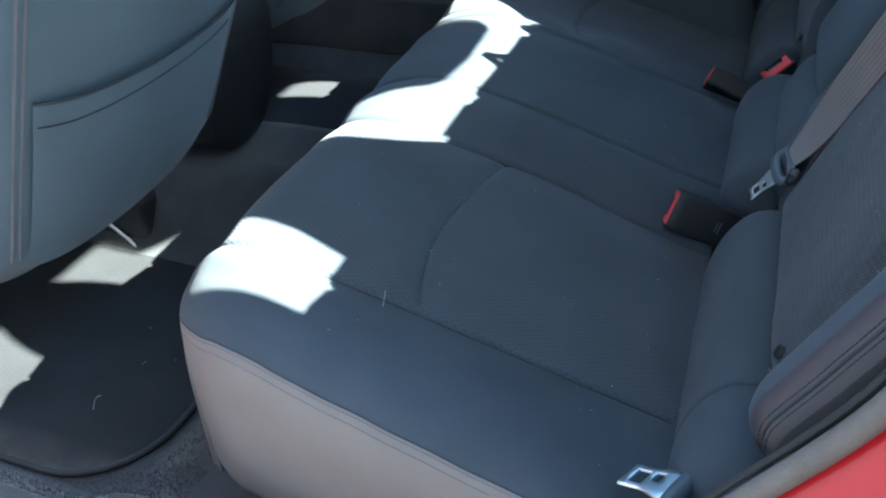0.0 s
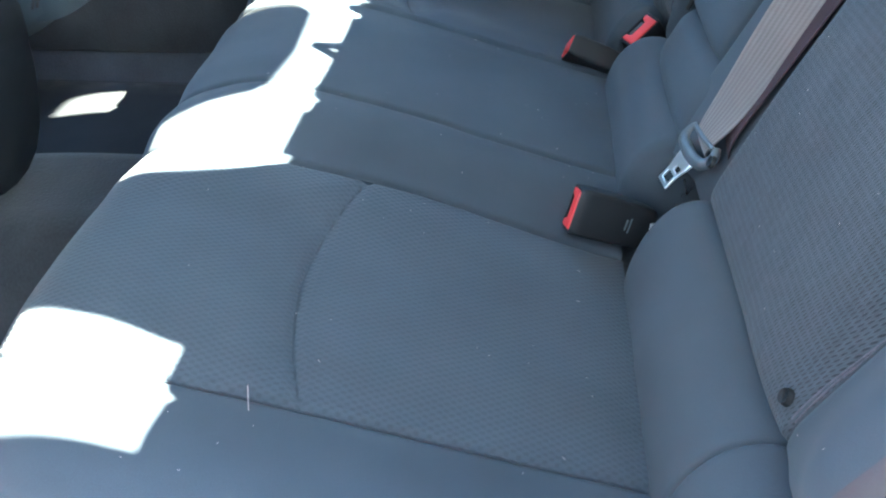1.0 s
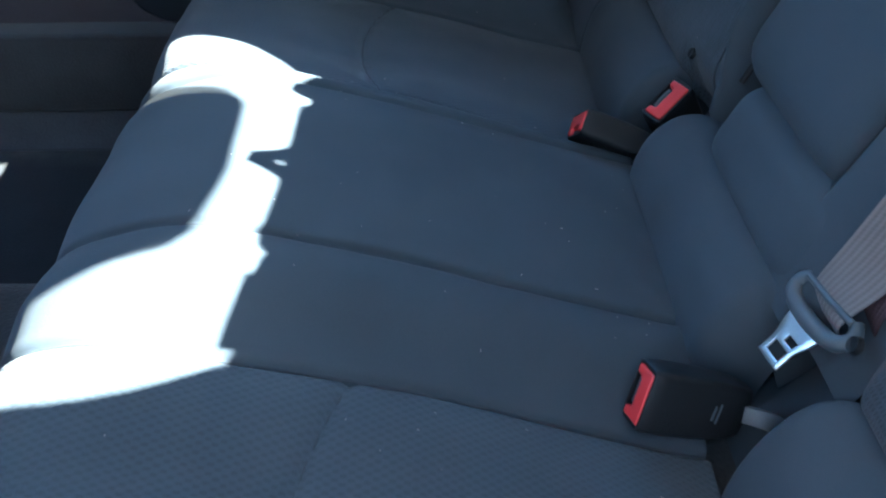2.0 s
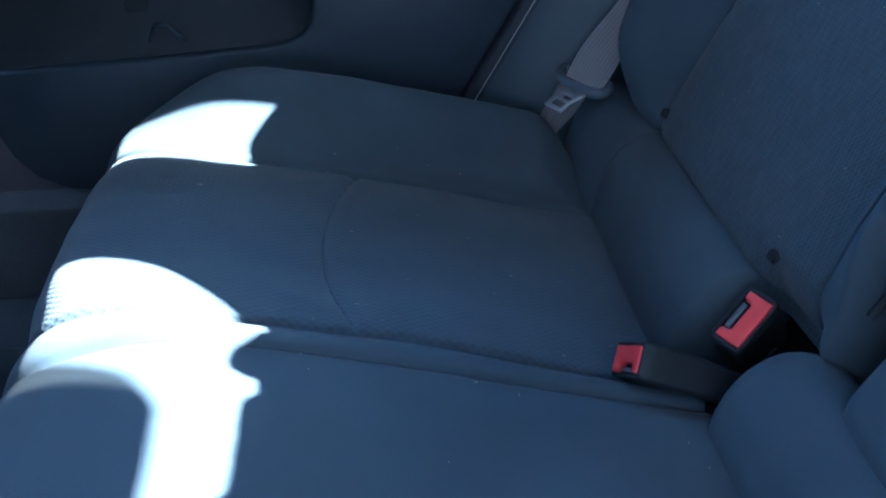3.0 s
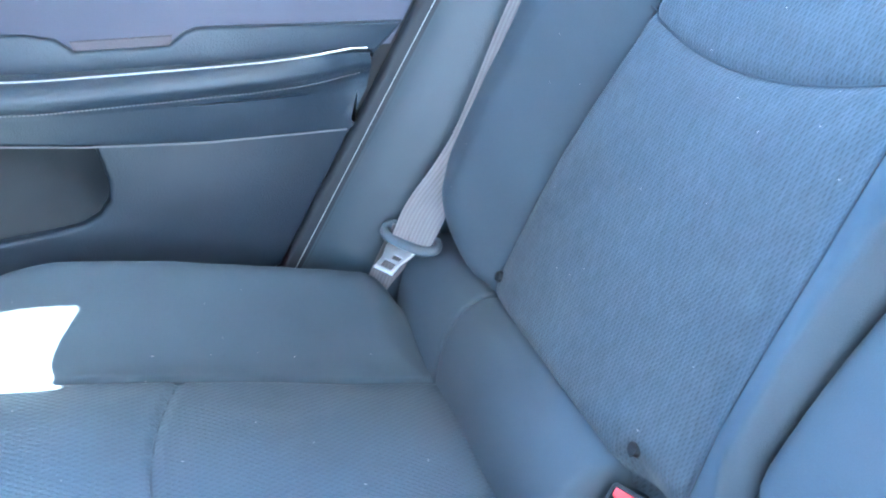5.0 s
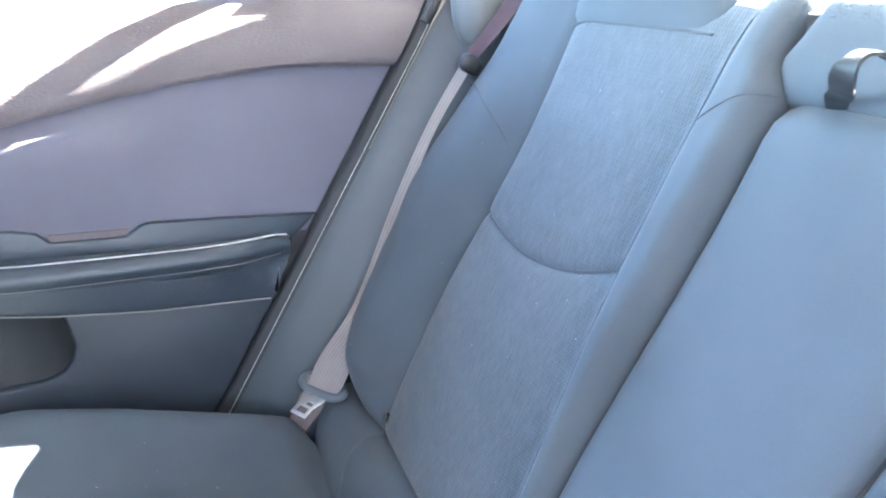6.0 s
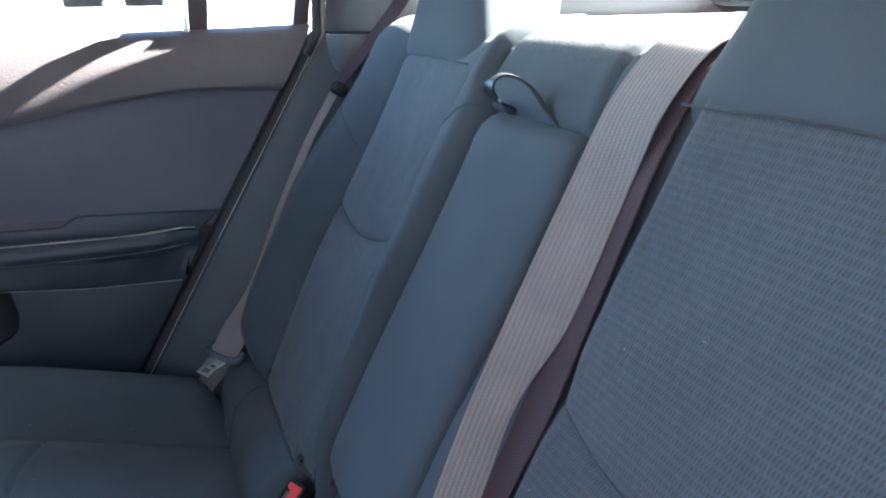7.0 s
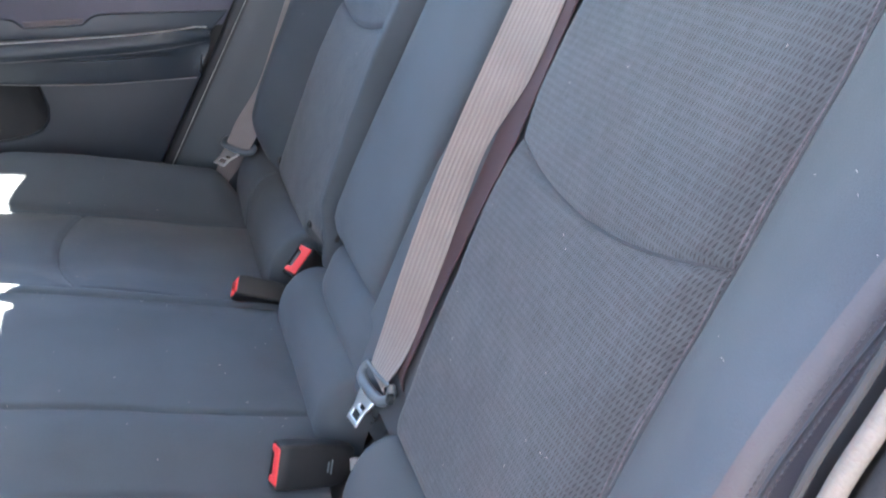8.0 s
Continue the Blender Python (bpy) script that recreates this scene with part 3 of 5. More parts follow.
# Black cord drawn for the shade along the armrest's edge.
tube("armrest_seam_shade", [back_at(t, arm_near(t) - 0.001, 0.004) for t in lines(0.05, 0.50, 0.01, False)], 0.0016, BUCKLE, back)


def pillow_rings(y0, y1, t0, t1, thick, rad, n=36, m=26, base=-0.02, power=4.0):
    """Rounded pad in the backrest's own directions."""
    rings = []
    for j in range(m + 1):
        f = j / m
        t = t0 + (t1 - t0) * (0.5 - 0.5 * math.cos(math.pi * f))
        y1t = arm_edge(t) if y1 is None else y1
        y0t = arm_near(t) if y0 is None else y0
        cy, hy = (y0t + y1t) / 2, (y1t - y0t) / 2
        e = min(t - t0, t1 - t) / rad
        k = 1.0 if e >= 1 else math.sqrt(max(0.0, 1 - (1 - e) ** 2))
        ring = []
        for i in range(n):
            q = 2 * math.pi * i / n
            c, s = math.cos(q), math.sin(q)
            sx = math.copysign(abs(c) ** (2 / power), c)
            sh = math.copysign(abs(s) ** (2 / power), s)
            ring.append(back_at(t, cy + (hy - rad * 0.25 * (1 - k)) * sx * (0.9 + 0.1 * k), base + (thick - base) * (0.5 + 0.5 * sh) * max(k, 0.02)))
        rings.append(ring)
    return rings


loft("armrest", pillow_rings(None, None, 0.042, 0.511, 0.022, 0.040), FABRIC, back, "folded-up centre armrest in plain cloth", sharp=60)
loft("lower_pad", pillow_rings(-0.140, 0.075, -0.04, 0.060, 0.016, 0.036), FABRIC, back, sharp=60)


def head_panel(u, t):
    y0, y1 = -0.138, arm_edge(t) + 0.009 - 0.015 * smooth(0.52, 0.56, t)
    e = min(u, 1 - u) / 0.07
    k = 1.0 if e >= 1 else math.sqrt(max(0.0, 1 - (1 - e) ** 2))
    f = min((t - 0.499) / 0.022, 1.0)
    g = math.sqrt(max(0.0, 1 - (1 - f) ** 2))
    low = -0.014 + 0.010 * smooth(0.50, 0.54, t)
    return back_at(t, y0 + (y1 - y0) * u, low + (0.012 + 0.002 * smooth(0.51, 0.57, t) - low) * min(k, g) + 0.001 * noise.noise((u * 4, t * 20, 4)))


sheet("centre_head_panel", lines(0, 1, 0.04), [0.499, 0.500, 0.502, 0.506, 0.511] + lines(0.517, TB, 0.008, False), head_panel, FABRIC, back, "", lambda u, v: (u * 0.2, v))
# Added block: stops sunlight leaking through the gap onto the strip.
part("gap_filler", box_bm((0.13, 0.030, 0.060), (0.307, 0.096, 1.144), 0.004), PIPING, back, "added filler that keeps sun out of the gap beside the armrest")
# Dark cords stand in for the shade in the gaps round the armrest.
tube("armrest_seam_shade", [back_at(t, arm_edge(t) + 0.0015, -0.006) for t in lines(0.03, 0.53, 0.01, False)], 0.0030, BUCKLE, back)
tube("armrest_seam_shade", [back_at(0.5055, y, 0.0005 - 0.010 * (1 - smooth(-0.135, -0.11, y)) - 0.01 * smooth(0.03, 0.06, y)) for y in lines(-0.132, 0.06, 0.005, False)], 0.0028, PIPING, back)
# pull strap of the armrest
strap_pts = [(0.224, -0.064, 1.106), (0.214, -0.060, 1.117), (0.209, -0.048, 1.130), (0.203, -0.034, 1.145), (0.193, -0.024, 1.1545), (0.181, -0.019, 1.1575), (0.172, -0.018, 1.154),
             (0.168, -0.017, 1.148), (0.171, -0.012, 1.140), (0.181, -0.003, 1.132), (0.195, 0.012, 1.127), (0.207, 0.027, 1.121), (0.218, 0.034, 1.110)]
sd = dense(strap_pts, 6)
rings = []
for i, p in enumerate(sd):
    p = Vector(p)
    d = (Vector(sd[min(i + 1, len(sd) - 1)]) - Vector(sd[max(i - 1, 0)])).normalized()
    wide = Vector((0.25, 0.95, 0.0)).lerp(Vector((-0.5, 0.75, 0.3)), smooth(0.45, 0.75, i / len(sd)))
    wide = (wide - d * wide.dot(d)).normalized()
    out = d.cross(wide)
    rings.append([p + 0.0084 * q * wide + 0.0012 * w * out for q, w in ((-1, -1), (0, -1.2), (1, -1), (1, 1), (0, 1.2), (-1, 1))])
loft("pull_strap", rings, GLOSS, back, "glossy black armrest pull strap")
# child seat anchor buttons
for y in (-0.514, -0.222, 0.221, 0.497):
    b = bmesh.new()
    bmesh.ops.create_cone(b, cap_ends=True, segments=20, radius1=0.0066, radius2=0.0054, depth=0.004)
    bmesh.ops.inset_region(b, faces=[f for f in b.faces if len(f.verts) > 4 and f.normal.z > 0.5], thickness=0.0018, depth=-0.0008)
    c = back_at(0.006, y, back_height(0.006, y) + 0.002)
    b.transform(Matrix.Translation(c) @ Vector((-0.9069, 0, 0.4213)).to_track_quat("Z", "Y").to_matrix().to_4x4())
    part("anchor_button", b, BUCKLE, back, "round black child-seat anchor button")
part("back_board", slab_bm([(-0.66, 0.07), (0.66, 0.07), (0.66, 0.50), (0.60, 0.56), (-0.60, 0.56), (-0.66, 0.50)], lambda a, b, h: back_at(b, a, h), -0.13, -0.055, 0.01), CARPET, back, "carpeted rear shell")


# ---- headrests ----
def headrest(y, z0, w0, w1, label, shift=0.0, reach=0.20):
    def front(zz):
        """Where the front face stands at the height zz; its foot is tucked into the top of the backrest."""
        return 0.214 + 0.40 * zz - 0.60 * zz * zz - 2.0 * max(zz - 0.12, 0.0) ** 2 + 0.022 * (1 - smooth(0.0, 0.045, zz))

    hr = thing("headrest", label, "headrest", (0.27, y, z0), group="rear headrests")
    rings = []
    m = 22
    for j in range(m + 1):
        f = j / m
        zz = 0.312 * (0.5 - 0.5 * math.cos(math.pi * f))
        e = min(1.0, (0.312 - zz) / 0.13)
        k = 1 if e >= 1 else math.sqrt(max(0.0, 1 - (1 - e) ** 2))
        w = (w0 + (w1 - w0) * smooth(0, reach, zz)) * (0.25 + 0.75 * k ** 1.5)
        d = 0.052 * max(k, 0.03)
        cx = front(zz) + 0.052
        yc = y - shift * (1 - smooth(0.0, reach, zz))
        ring = []
        for i in range(40):
            q = 2 * math.pi * i / 40
            c, s = math.cos(q), math.sin(q)
            ring.append(Vector((cx - d * math.copysign(abs(s) ** 0.45, s), yc + w * math.copysign(abs(c) ** 0.42, c), z0 + zz)))
        rings.append(ring)
    loft("headrest_cover", rings, FABRIC, hr, sharp=70)
    line = []
    for k in stretched(-1, 1, 24):
        yy = y - shift + w0 * 0.84 * k
        t = next(t for t in stretched(0.46, 0.56, 200) if back_point(t, yy).x > front(back_point(t, yy).z - z0))
        line.append(back_point(t, yy) + Vector((-0.0006, 0, 0.0004)))
    tube("headrest_seam", line, 0.0013, PIPING, hr, sides=6)
    return hr


headrest(-0.374, 1.112, 0.142, 0.098, "dark grey cloth headrest on the belted half of the backrest", -0.028)
headrest(0.372, 1.118, 0.154, 0.102, "dark grey cloth headrest beside the far window", 0.044, 0.20)


# ---- seat belts ----
def ribbon(name, rows, material, parent, label="", thick=0.0012, across=8):
    """A strap through rows of (left edge, right edge)."""
    la, ra = dense([r[0] for r in rows], 10), dense([r[1] for r in rows], 10)
    rings, uvs, run = [], [], 0.0
    for i in range(len(la)):
        a, b = Vector(la[i]), Vector(ra[i])
        j, k = min(i + 1, len(la) - 1), max(i - 1, 0)
        d = (Vector(la[j]) + Vector(ra[j]) - Vector(la[k]) - Vector(ra[k])).normalized()
        nrm = (b - a).cross(d).normalized()
        if i:
            run += ((a + b) / 2 - last).length
        last = (a + b) / 2
        w = (b - a).length
        top = [a.lerp(b, q / across) + nrm * thick * (0.5 + 0.35 * math.sin(math.pi * q / across)) for q in range(across + 1)]
        low = [a.lerp(b, q / across) - nrm * thick * 0.5 for q in range(across, -1, -1)]
        rings.append(top + low)
        uvs += [(w * q / across, run) for q in range(across + 1)] + [(w * q / across, run) for q in range(across, -1, -1)]
    return loft(name, rings, material, parent, label, uvs, sharp=50)


def holed_plate(xs, ys, holes, shape, thick, bevel, name, material, parent, label=""):
    """A plate on a lattice of lines with some cells left open, mapped by shape(x, y) -> Vector (thickness along z)."""
    bm = bmesh.new()
    vs = {}
    def vert(i, j, k):
        if (i, j, k) not in vs:
            p = shape(xs[i], ys[j])
            vs[(i, j, k)] = bm.verts.new((p.x, p.y, p.z + (thick / 2 if k else -thick / 2)))
        return vs[(i, j, k)]
    cells = {(i, j) for i in range(len(xs) - 1) for j in range(len(ys) - 1)} - set(holes)
    for i, j in cells:
        bm.faces.new([vert(i, j, 1), vert(i + 1, j, 1), vert(i + 1, j + 1, 1), vert(i, j + 1, 1)])
        bm.faces.new([vert(i, j, 0), vert(i, j + 1, 0), vert(i + 1, j + 1, 0), vert(i + 1, j, 0)])
        for (di, dj), (p, q) in {(-1, 0): ((i, j), (i, j + 1)), (1, 0): ((i + 1, j + 1), (i + 1, j)), (0, -1): ((i + 1, j), (i, j)), (0, 1): ((i, j + 1), (i + 1, j + 1))}.items():
            if (i + di, j + dj) not in cells:
                bm.faces.new([vert(*p, 0), vert(*q, 0), vert(*q, 1), vert(*p, 1)][::-1])
    bmesh.ops.recalc_face_normals(bm, faces=bm.faces)
    if bevel:
        es = [e for e in bm.edges if e.is_manifold and e.calc_face_angle(0) > 1.0]
        bmesh.ops.bevel(bm, geom=es, offset=bevel, segments=2, profile=0.5, affect="EDGES")
    return part(name, bm, material, parent, label, sharp=50)


def tongue(parent, m):
    """Latch tongue: steel plate with two windows, and a bone-shaped plastic head that carries the strap. x across, y towards the tip."""
    def steel(x, y):
        w = 1.0 + 0.55 * smooth(0.030, 0.004, y)
        return Vector((x * w, y, 0))
    st = holed_plate([-0.0135, -0.0085, -0.002, 0.002, 0.0085, 0.0135], [0.0, 0.014, 0.0185, 0.0245, 0.0285, 0.0385, 0.044],
                     [(1, 4), (2, 4), (3, 4), (2, 2), (3, 2)], steel, 0.0026, 0.0007, "steel_tongue", CHROME, parent, "bright steel latch tongue with two windows")
    bone = dense([(-0.0290, -0.0225, 0.001), (-0.0345, -0.0185, 0.001), (-0.0362, -0.0110, 0.001), (-0.0310, -0.0035, 0.0), (-0.0200, 0.0, 0.0), (0.0, 0.0015, 0.0),
                  (0.0200, 0.0, 0.0), (0.0310, -0.0035, 0.0), (0.0362, -0.0110, 0.001), (0.0345, -0.0185, 0.001), (0.0290, -0.0225, 0.001)], 5)
    n = len(bone)
    hd = tube("tongue_head", bone, [0.0035 + 0.0035 * math.sin(math.pi * min(max(i / (n - 1), 0.08), 0.92)) ** 0.5 for i in range(n)], GREY_PLASTIC, parent, "grey plastic head of the latch tongue", 10)
    bar = tube("strap_bar", [(-0.030, -0.0215, -0.003), (0.0, -0.0205, -0.004), (0.030, -0.0215, -0.003)], 0.0028, GREY_PLASTIC, parent, "thin bar behind the strap", 8)
    for o in (st, hd, bar):
        o.matrix_parent_inverse = (WORLD_OF[parent].inverted() if parent in WORLD_OF else Matrix.Identity(4)) @ m


def axes(origin, x, y):
    """A pose with its x along x and its y as near to y as can be."""
    x = Vector(x).normalized()
    y = Vector(y)
    y = (y - x * y.dot(x)).normalized()
    z = x.cross(y)
    return Matrix(((x.x, y.x, z.x, origin[0]), (x.y, y.y, z.y, origin[1]), (x.z, y.z, z.z, origin[2]), (0, 0, 0, 1)))


# centre belt, hanging over the top of the backrest down its channel
cbelt = thing("centre_seat_belt", "pinkish grey webbing centre seat belt hanging over the backrest", "seat belt", (0.0, -0.19, 0.66))
rows = [((0.40, -0.158, 1.200), (0.40, -0.214, 1.196)), ((0.30, -0.155, 1.201), (0.30, -0.214, 1.196)), ((0.259, -0.155, 1.194), (0.262, -0.214, 1.187)),
        (tuple(back_at(0.535, -0.156, 0.018)), tuple(back_at(0.535, -0.212, 0.006)))]
for t, ya, ha, yb, hb in ((0.46, -0.155, 0.022, -0.200, -0.002), (0.36, -0.156, 0.026, -0.197, -0.004), (0.28, -0.161, 0.030, -0.178, -0.002),
                          (0.21, -0.165, 0.030, -0.180, -0.004), (0.12, -0.165, 0.024, -0.191, -0.006), (0.05, -0.163, 0.016, -0.202, -0.002), (0.014, -0.160, 0.011, -0.202, 0.005), (0.002, -0.160, 0.0075, -0.202, 0.0060), (-0.006, -0.160, 0.000, -0.202, -0.002)):
    rows.append((tuple(back_at(t, ya, ha)), tuple(back_at(t, yb, hb))))
ribbon("shoulder_webbing", rows, WEB, cbelt, "pinkish grey ribbed webbing")
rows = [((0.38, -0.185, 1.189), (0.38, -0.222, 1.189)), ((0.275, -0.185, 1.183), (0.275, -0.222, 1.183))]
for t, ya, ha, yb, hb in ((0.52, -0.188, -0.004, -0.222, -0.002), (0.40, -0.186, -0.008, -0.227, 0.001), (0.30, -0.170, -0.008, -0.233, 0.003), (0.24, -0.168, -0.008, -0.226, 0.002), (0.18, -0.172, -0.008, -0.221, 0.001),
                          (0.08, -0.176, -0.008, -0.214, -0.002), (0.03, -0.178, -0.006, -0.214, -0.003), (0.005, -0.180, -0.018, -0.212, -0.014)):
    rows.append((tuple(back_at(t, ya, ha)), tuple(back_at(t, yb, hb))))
ribbon("lap_webbing", rows, WEB_SHADED, cbelt, "second layer of the webbing, shade put into its darker colour")
tongue(cbelt, axes((-0.0089, -0.183, 0.6485), (0.14, -0.988, 0.063), (-0.607, -0.137, -0.783)) @ Matrix.Scale(0.92, 4))

# far belt along the rear pillar
fbelt = thing("side_seat_belt", "pinkish grey webbing seat belt along the far rear pillar", "seat belt", (-0.06, 0.645, 0.60))
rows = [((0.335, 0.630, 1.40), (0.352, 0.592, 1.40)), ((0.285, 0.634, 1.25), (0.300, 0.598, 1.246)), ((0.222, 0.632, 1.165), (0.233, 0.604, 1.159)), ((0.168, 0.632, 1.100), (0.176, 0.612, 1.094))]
# The darkened webbing stands in for the pillar's shade on this run.
ribbon("upper_webbing", rows, WEB_SHADED, fbelt, "webbing above its guide, pillar shade put into its brown colour")
rows = [((0.164, 0.630, 1.094), (0.172, 0.615, 1.088)), ((0.112, 0.638, 1.005), (0.121, 0.629, 0.999)), ((0.062, 0.639, 0.903), (0.075, 0.629, 0.897)), ((0.003, 0.640, 0.768), (0.022, 0.631, 0.758)),
        ((-0.050, 0.645, 0.690), (-0.013, 0.617, 0.677)), ((-0.072, 0.640, 0.650), (-0.040, 0.604, 0.640))]
ribbon("webbing", rows, WEB, fbelt, "pinkish grey ribbed webbing")
rows = [((-0.066, 0.652, 0.660), (-0.030, 0.652, 0.640)), ((-0.086, 0.654, 0.620), (-0.052, 0.652, 0.600)), ((-0.104, 0.652, 0.582), (-0.078, 0.650, 0.570)), ((-0.112, 0.648, 0.545), (-0.092, 0.645, 0.535))]
ribbon("lap_webbing", rows, WEB, fbelt)
tongue(fbelt, axes((-0.0600, 0.626, 0.6440), (0.673, -0.918, -0.118), (-0.879, -0.582, -0.443)) @ Matrix.Scale(1.0, 4))
g = box_bm((0.024, 0.023, 0.032), (0, 0, 0), 0.0105, 4)
g.transform(axes((0.168, 0.616, 1.088), (0.5, 0, 0.86), (0, 1, 0)))
part("belt_guide", g, BUCKLE, fbelt, "small black belt guide")

# near belt, its tongue lying on the corner of the cushion
nbelt = thing("side_seat_belt", "steel belt tongue with a dark head lying on the cushion corner", "seat belt", (-0.08, -0.61, 0.57))
tongue(nbelt, axes((-0.0505, -0.6238, 0.595), (0.39, 0.898, -0.204), (-0.882, 0.30, -0.364)) @ Matrix.Scale(1.22, 4))
ribbon("webbing", [((-0.036, -0.608, 0.590), (-0.052, -0.645, 0.592)), ((-0.020, -0.618, 0.588), (-0.038, -0.652, 0.586)), ((0.004, -0.640, 0.570), (-0.020, -0.664, 0.566)), ((0.02, -0.655, 0.53), (-0.008, -0.672, 0.52)), ((0.03, -0.66, 0.46), (-0.004, -0.672, 0.45))], WEB_SHADED, nbelt)


# ---- buckles ----
def buckle(label, m, stalk, scale=1.08, strap=CHROME, strap_label="bare metal anchor strap"):
    """x runs from the red end into the housing, z along its width, y across its thickness."""
    b = thing("seat_belt_buckle", label, "seat belt buckle", group="rear belt buckles", m=m @ Matrix.Scale(scale, 4))
    ring = []
    L0 = 0.088
    for x, w, d in ((0.0, 0.0235, 0.0125), (0.0015, 0.0245, 0.0135), (0.012, 0.025, 0.0142), (0.045, 0.0245, 0.0140), (0.075, 0.0225, 0.0125), (0.085, 0.0205, 0.0105), (L0, 0.018, 0.008)):
        r = 0.0045 if x < 0.08 else 0.006
        pts = []
        for cx, cz, q0 in ((1, 1, 0), (-1, 1, 90), (-1, -1, 180), (1, -1, 270)):
            for k in range(5):
                q = radians(q0 + 90 * k / 4)
                pts.append(Vector((x, cx * (d - r) + r * math.cos(q), cz * (w - r) + r * math.sin(q))))
        ring.append(pts)
    # recessed mouth
    mouth = [[Vector((0.0, p.y * 0.86, p.z * 0.90)) for p in ring[0]], [Vector((0.006, p.y * 0.84, p.z * 0.88)) for p in ring[0]]]
    rings = list(reversed(mouth)) + ring
    loft("housing", rings, BUCKLE, b, "black plastic buckle housing", sharp=35)
    red = slab_bm([(-0.0205, -0.0104), (0.0205, -0.0104), (0.0205, 0.0100), (0.0145, 0.0100), (0.0128, 0.0080), (0.0128, 0.0045), (0.0110, 0.0025), (-0.0110, 0.0025), (-0.0128, 0.0045), (-0.0128, 0.0080), (-0.0145, 0.0100), (-0.0205, 0.0100)],
                  lambda a, c, h: Vector((-h, c, a)), -0.006, 0.0016, 0.0018, 3)
    part("release_button", red, RED, b, "red release button")
    part("latch_slot", box_bm((0.003, 0.0045, 0.022), (0.0035, 0.0075, 0), 0.0008), GREY_PLASTIC, b)
    for z in (-0.004, 0.004):
        part("embossed_mark", box_bm((0.0018, 0.0012, 0.016 if z > 0 else 0.012), (0.058 + 0.5 * z, -0.0141, 0.0), 0.0004), GREY_PLASTIC, b)
    pts = dense(stalk, 8)
    rg = []
    for i, p in enumerate(pts):
        p = Vector(p)
        d = (Vector(pts[min(i + 1, len(pts) - 1)]) - Vector(pts[max(i - 1, 0)])).normalized()
        s = Vector((0, 1, 0))
        w = d.cross(s).normalized()
        rg.append([p + (0.007 if strap is CHROME else 0.012) * a * w + 0.0022 * c * s for a, c in ((-1, -1), (1, -1), (1, 1), (-1, 1))])
    loft("anchor_stalk", rg, strap, b, strap_label)
    return b


buckle("black belt buckle with a red end lying on the knit seat", axes((-0.1197, -0.1915, 0.5855), (0.937, 0.115, -0.331), (-0.215, 0.935, -0.283)),
       [(0.080, -0.006, 0.0), (0.092, -0.017, 0.003), (0.102, -0.023, 0.003), (0.111, -0.024, -0.003), (0.120, -0.022, -0.018)], 1.0)
# Anchor strap coloured black here, so no bright metal shows in the gap.
buckle("black belt buckle with a red end beside the centre seat", axes((-0.116, 0.184, 0.598), (0.93, -0.10, -0.36), (-0.326, -0.62, -0.712)),
       [(0.080, 0, 0), (0.095, -0.002, -0.002), (0.108, -0.004, -0.012), (0.118, -0.004, -0.03)], 1.08, BUCKLE, "anchor strap made black to sink into the dark gap")
buckle("upright black seat belt buckle showing its red release button", axes((-0.0210, 0.1965, 0.6190), (0.456, 0.407, -0.791), (-0.544, 0.832, 0.115)),
       [(0.080, 0, 0), (0.10, 0, 0), (0.12, 0, 0), (0.14, 0, 0)], 1.08)


# ---- far rear door ----
def rear_edge(z):
    return 0.143 - (1.175 - z) * 0.589


def in_door(y):
    """Outline (x, z) raised towards the cabin from the plane y."""
    return lambda a, b, h: Vector((a, y - h, b))


def lean(z):
    """How far the side glass and its frame curve inwards at height z."""
    return 0.41 * max(z - 1.165, 0.0)


def leaning(name, left, right, y, thick, material, parent, label="", z0=1.160, z1=1.44, n=9):
    """An upright bar or pane of the window, its edges left(z) and right(z), its outer face on y, curving inwards with the glass."""
    rings = []
    for i in range(n + 1):
        z = z0 + (z1 - z0) * i / n
        a, b, o = left(z), right(z), y - lean(z)
        rings.append([Vector((a, o, z)), Vector((b, o, z)), Vector((b, o - thick, z)), Vector((a, o - thick, z))])
    return loft(name, rings, material, parent, label)


FX = -1.04
door = thing("car_door", "closed far rear door with grey cloth, armrest and map pocket", "car door", (-0.45, 0.75, 0.48))
part("outer_skin", slab_bm([(FX, 0.40), (-0.30, 0.40), (rear_edge(0.62) + 0.02, 0.62), (rear_edge(1.165) + 0.01, 1.165), (FX, 1.165)], in_door(0.80), 0.0, 0.045, 0.004), PAINT, door, "red painted outer skin")
CURVE = dense([(rear_edge(1.081), 1.081), (-0.069, 1.0845), (-0.229, 1.066), (-0.381, 1.036), (-0.55, 0.995), (-0.75, 0.940), (FX, 0.850)], 8)


def upper_trim(u, v):
    """Padded top roll of the door: from the sill out over a lip to the cloth."""
    i = int(u)
    x, zc = CURVE[i]
    dz = -0.006 + (x + 0.45) * 0.0255
    prof = ((0.765, 1.168 + dz), (0.752, 1.180 + dz), (0.736, 1.180 + dz), (0.7195, 1.170 + dz), (0.7065, None), (0.7005, None), (0.6975, None), (0.6970, None), (0.6980, None), (0.703, None), (0.7165, None))
    y, z = prof[v]
    if z is None:
        z = 1.164 + dz + (zc - 1.164 - dz) * (0.22, 0.52, 0.75, 0.84, 0.92, 0.98, 1.0)[v - 4]
    lim = rear_edge(z)
    k = (x - FX) / (rear_edge(zc) - FX)
    return Vector((FX + (lim - FX) * k, y + 0.002 * noise.noise((x * 3, z * 3, 0)), z))


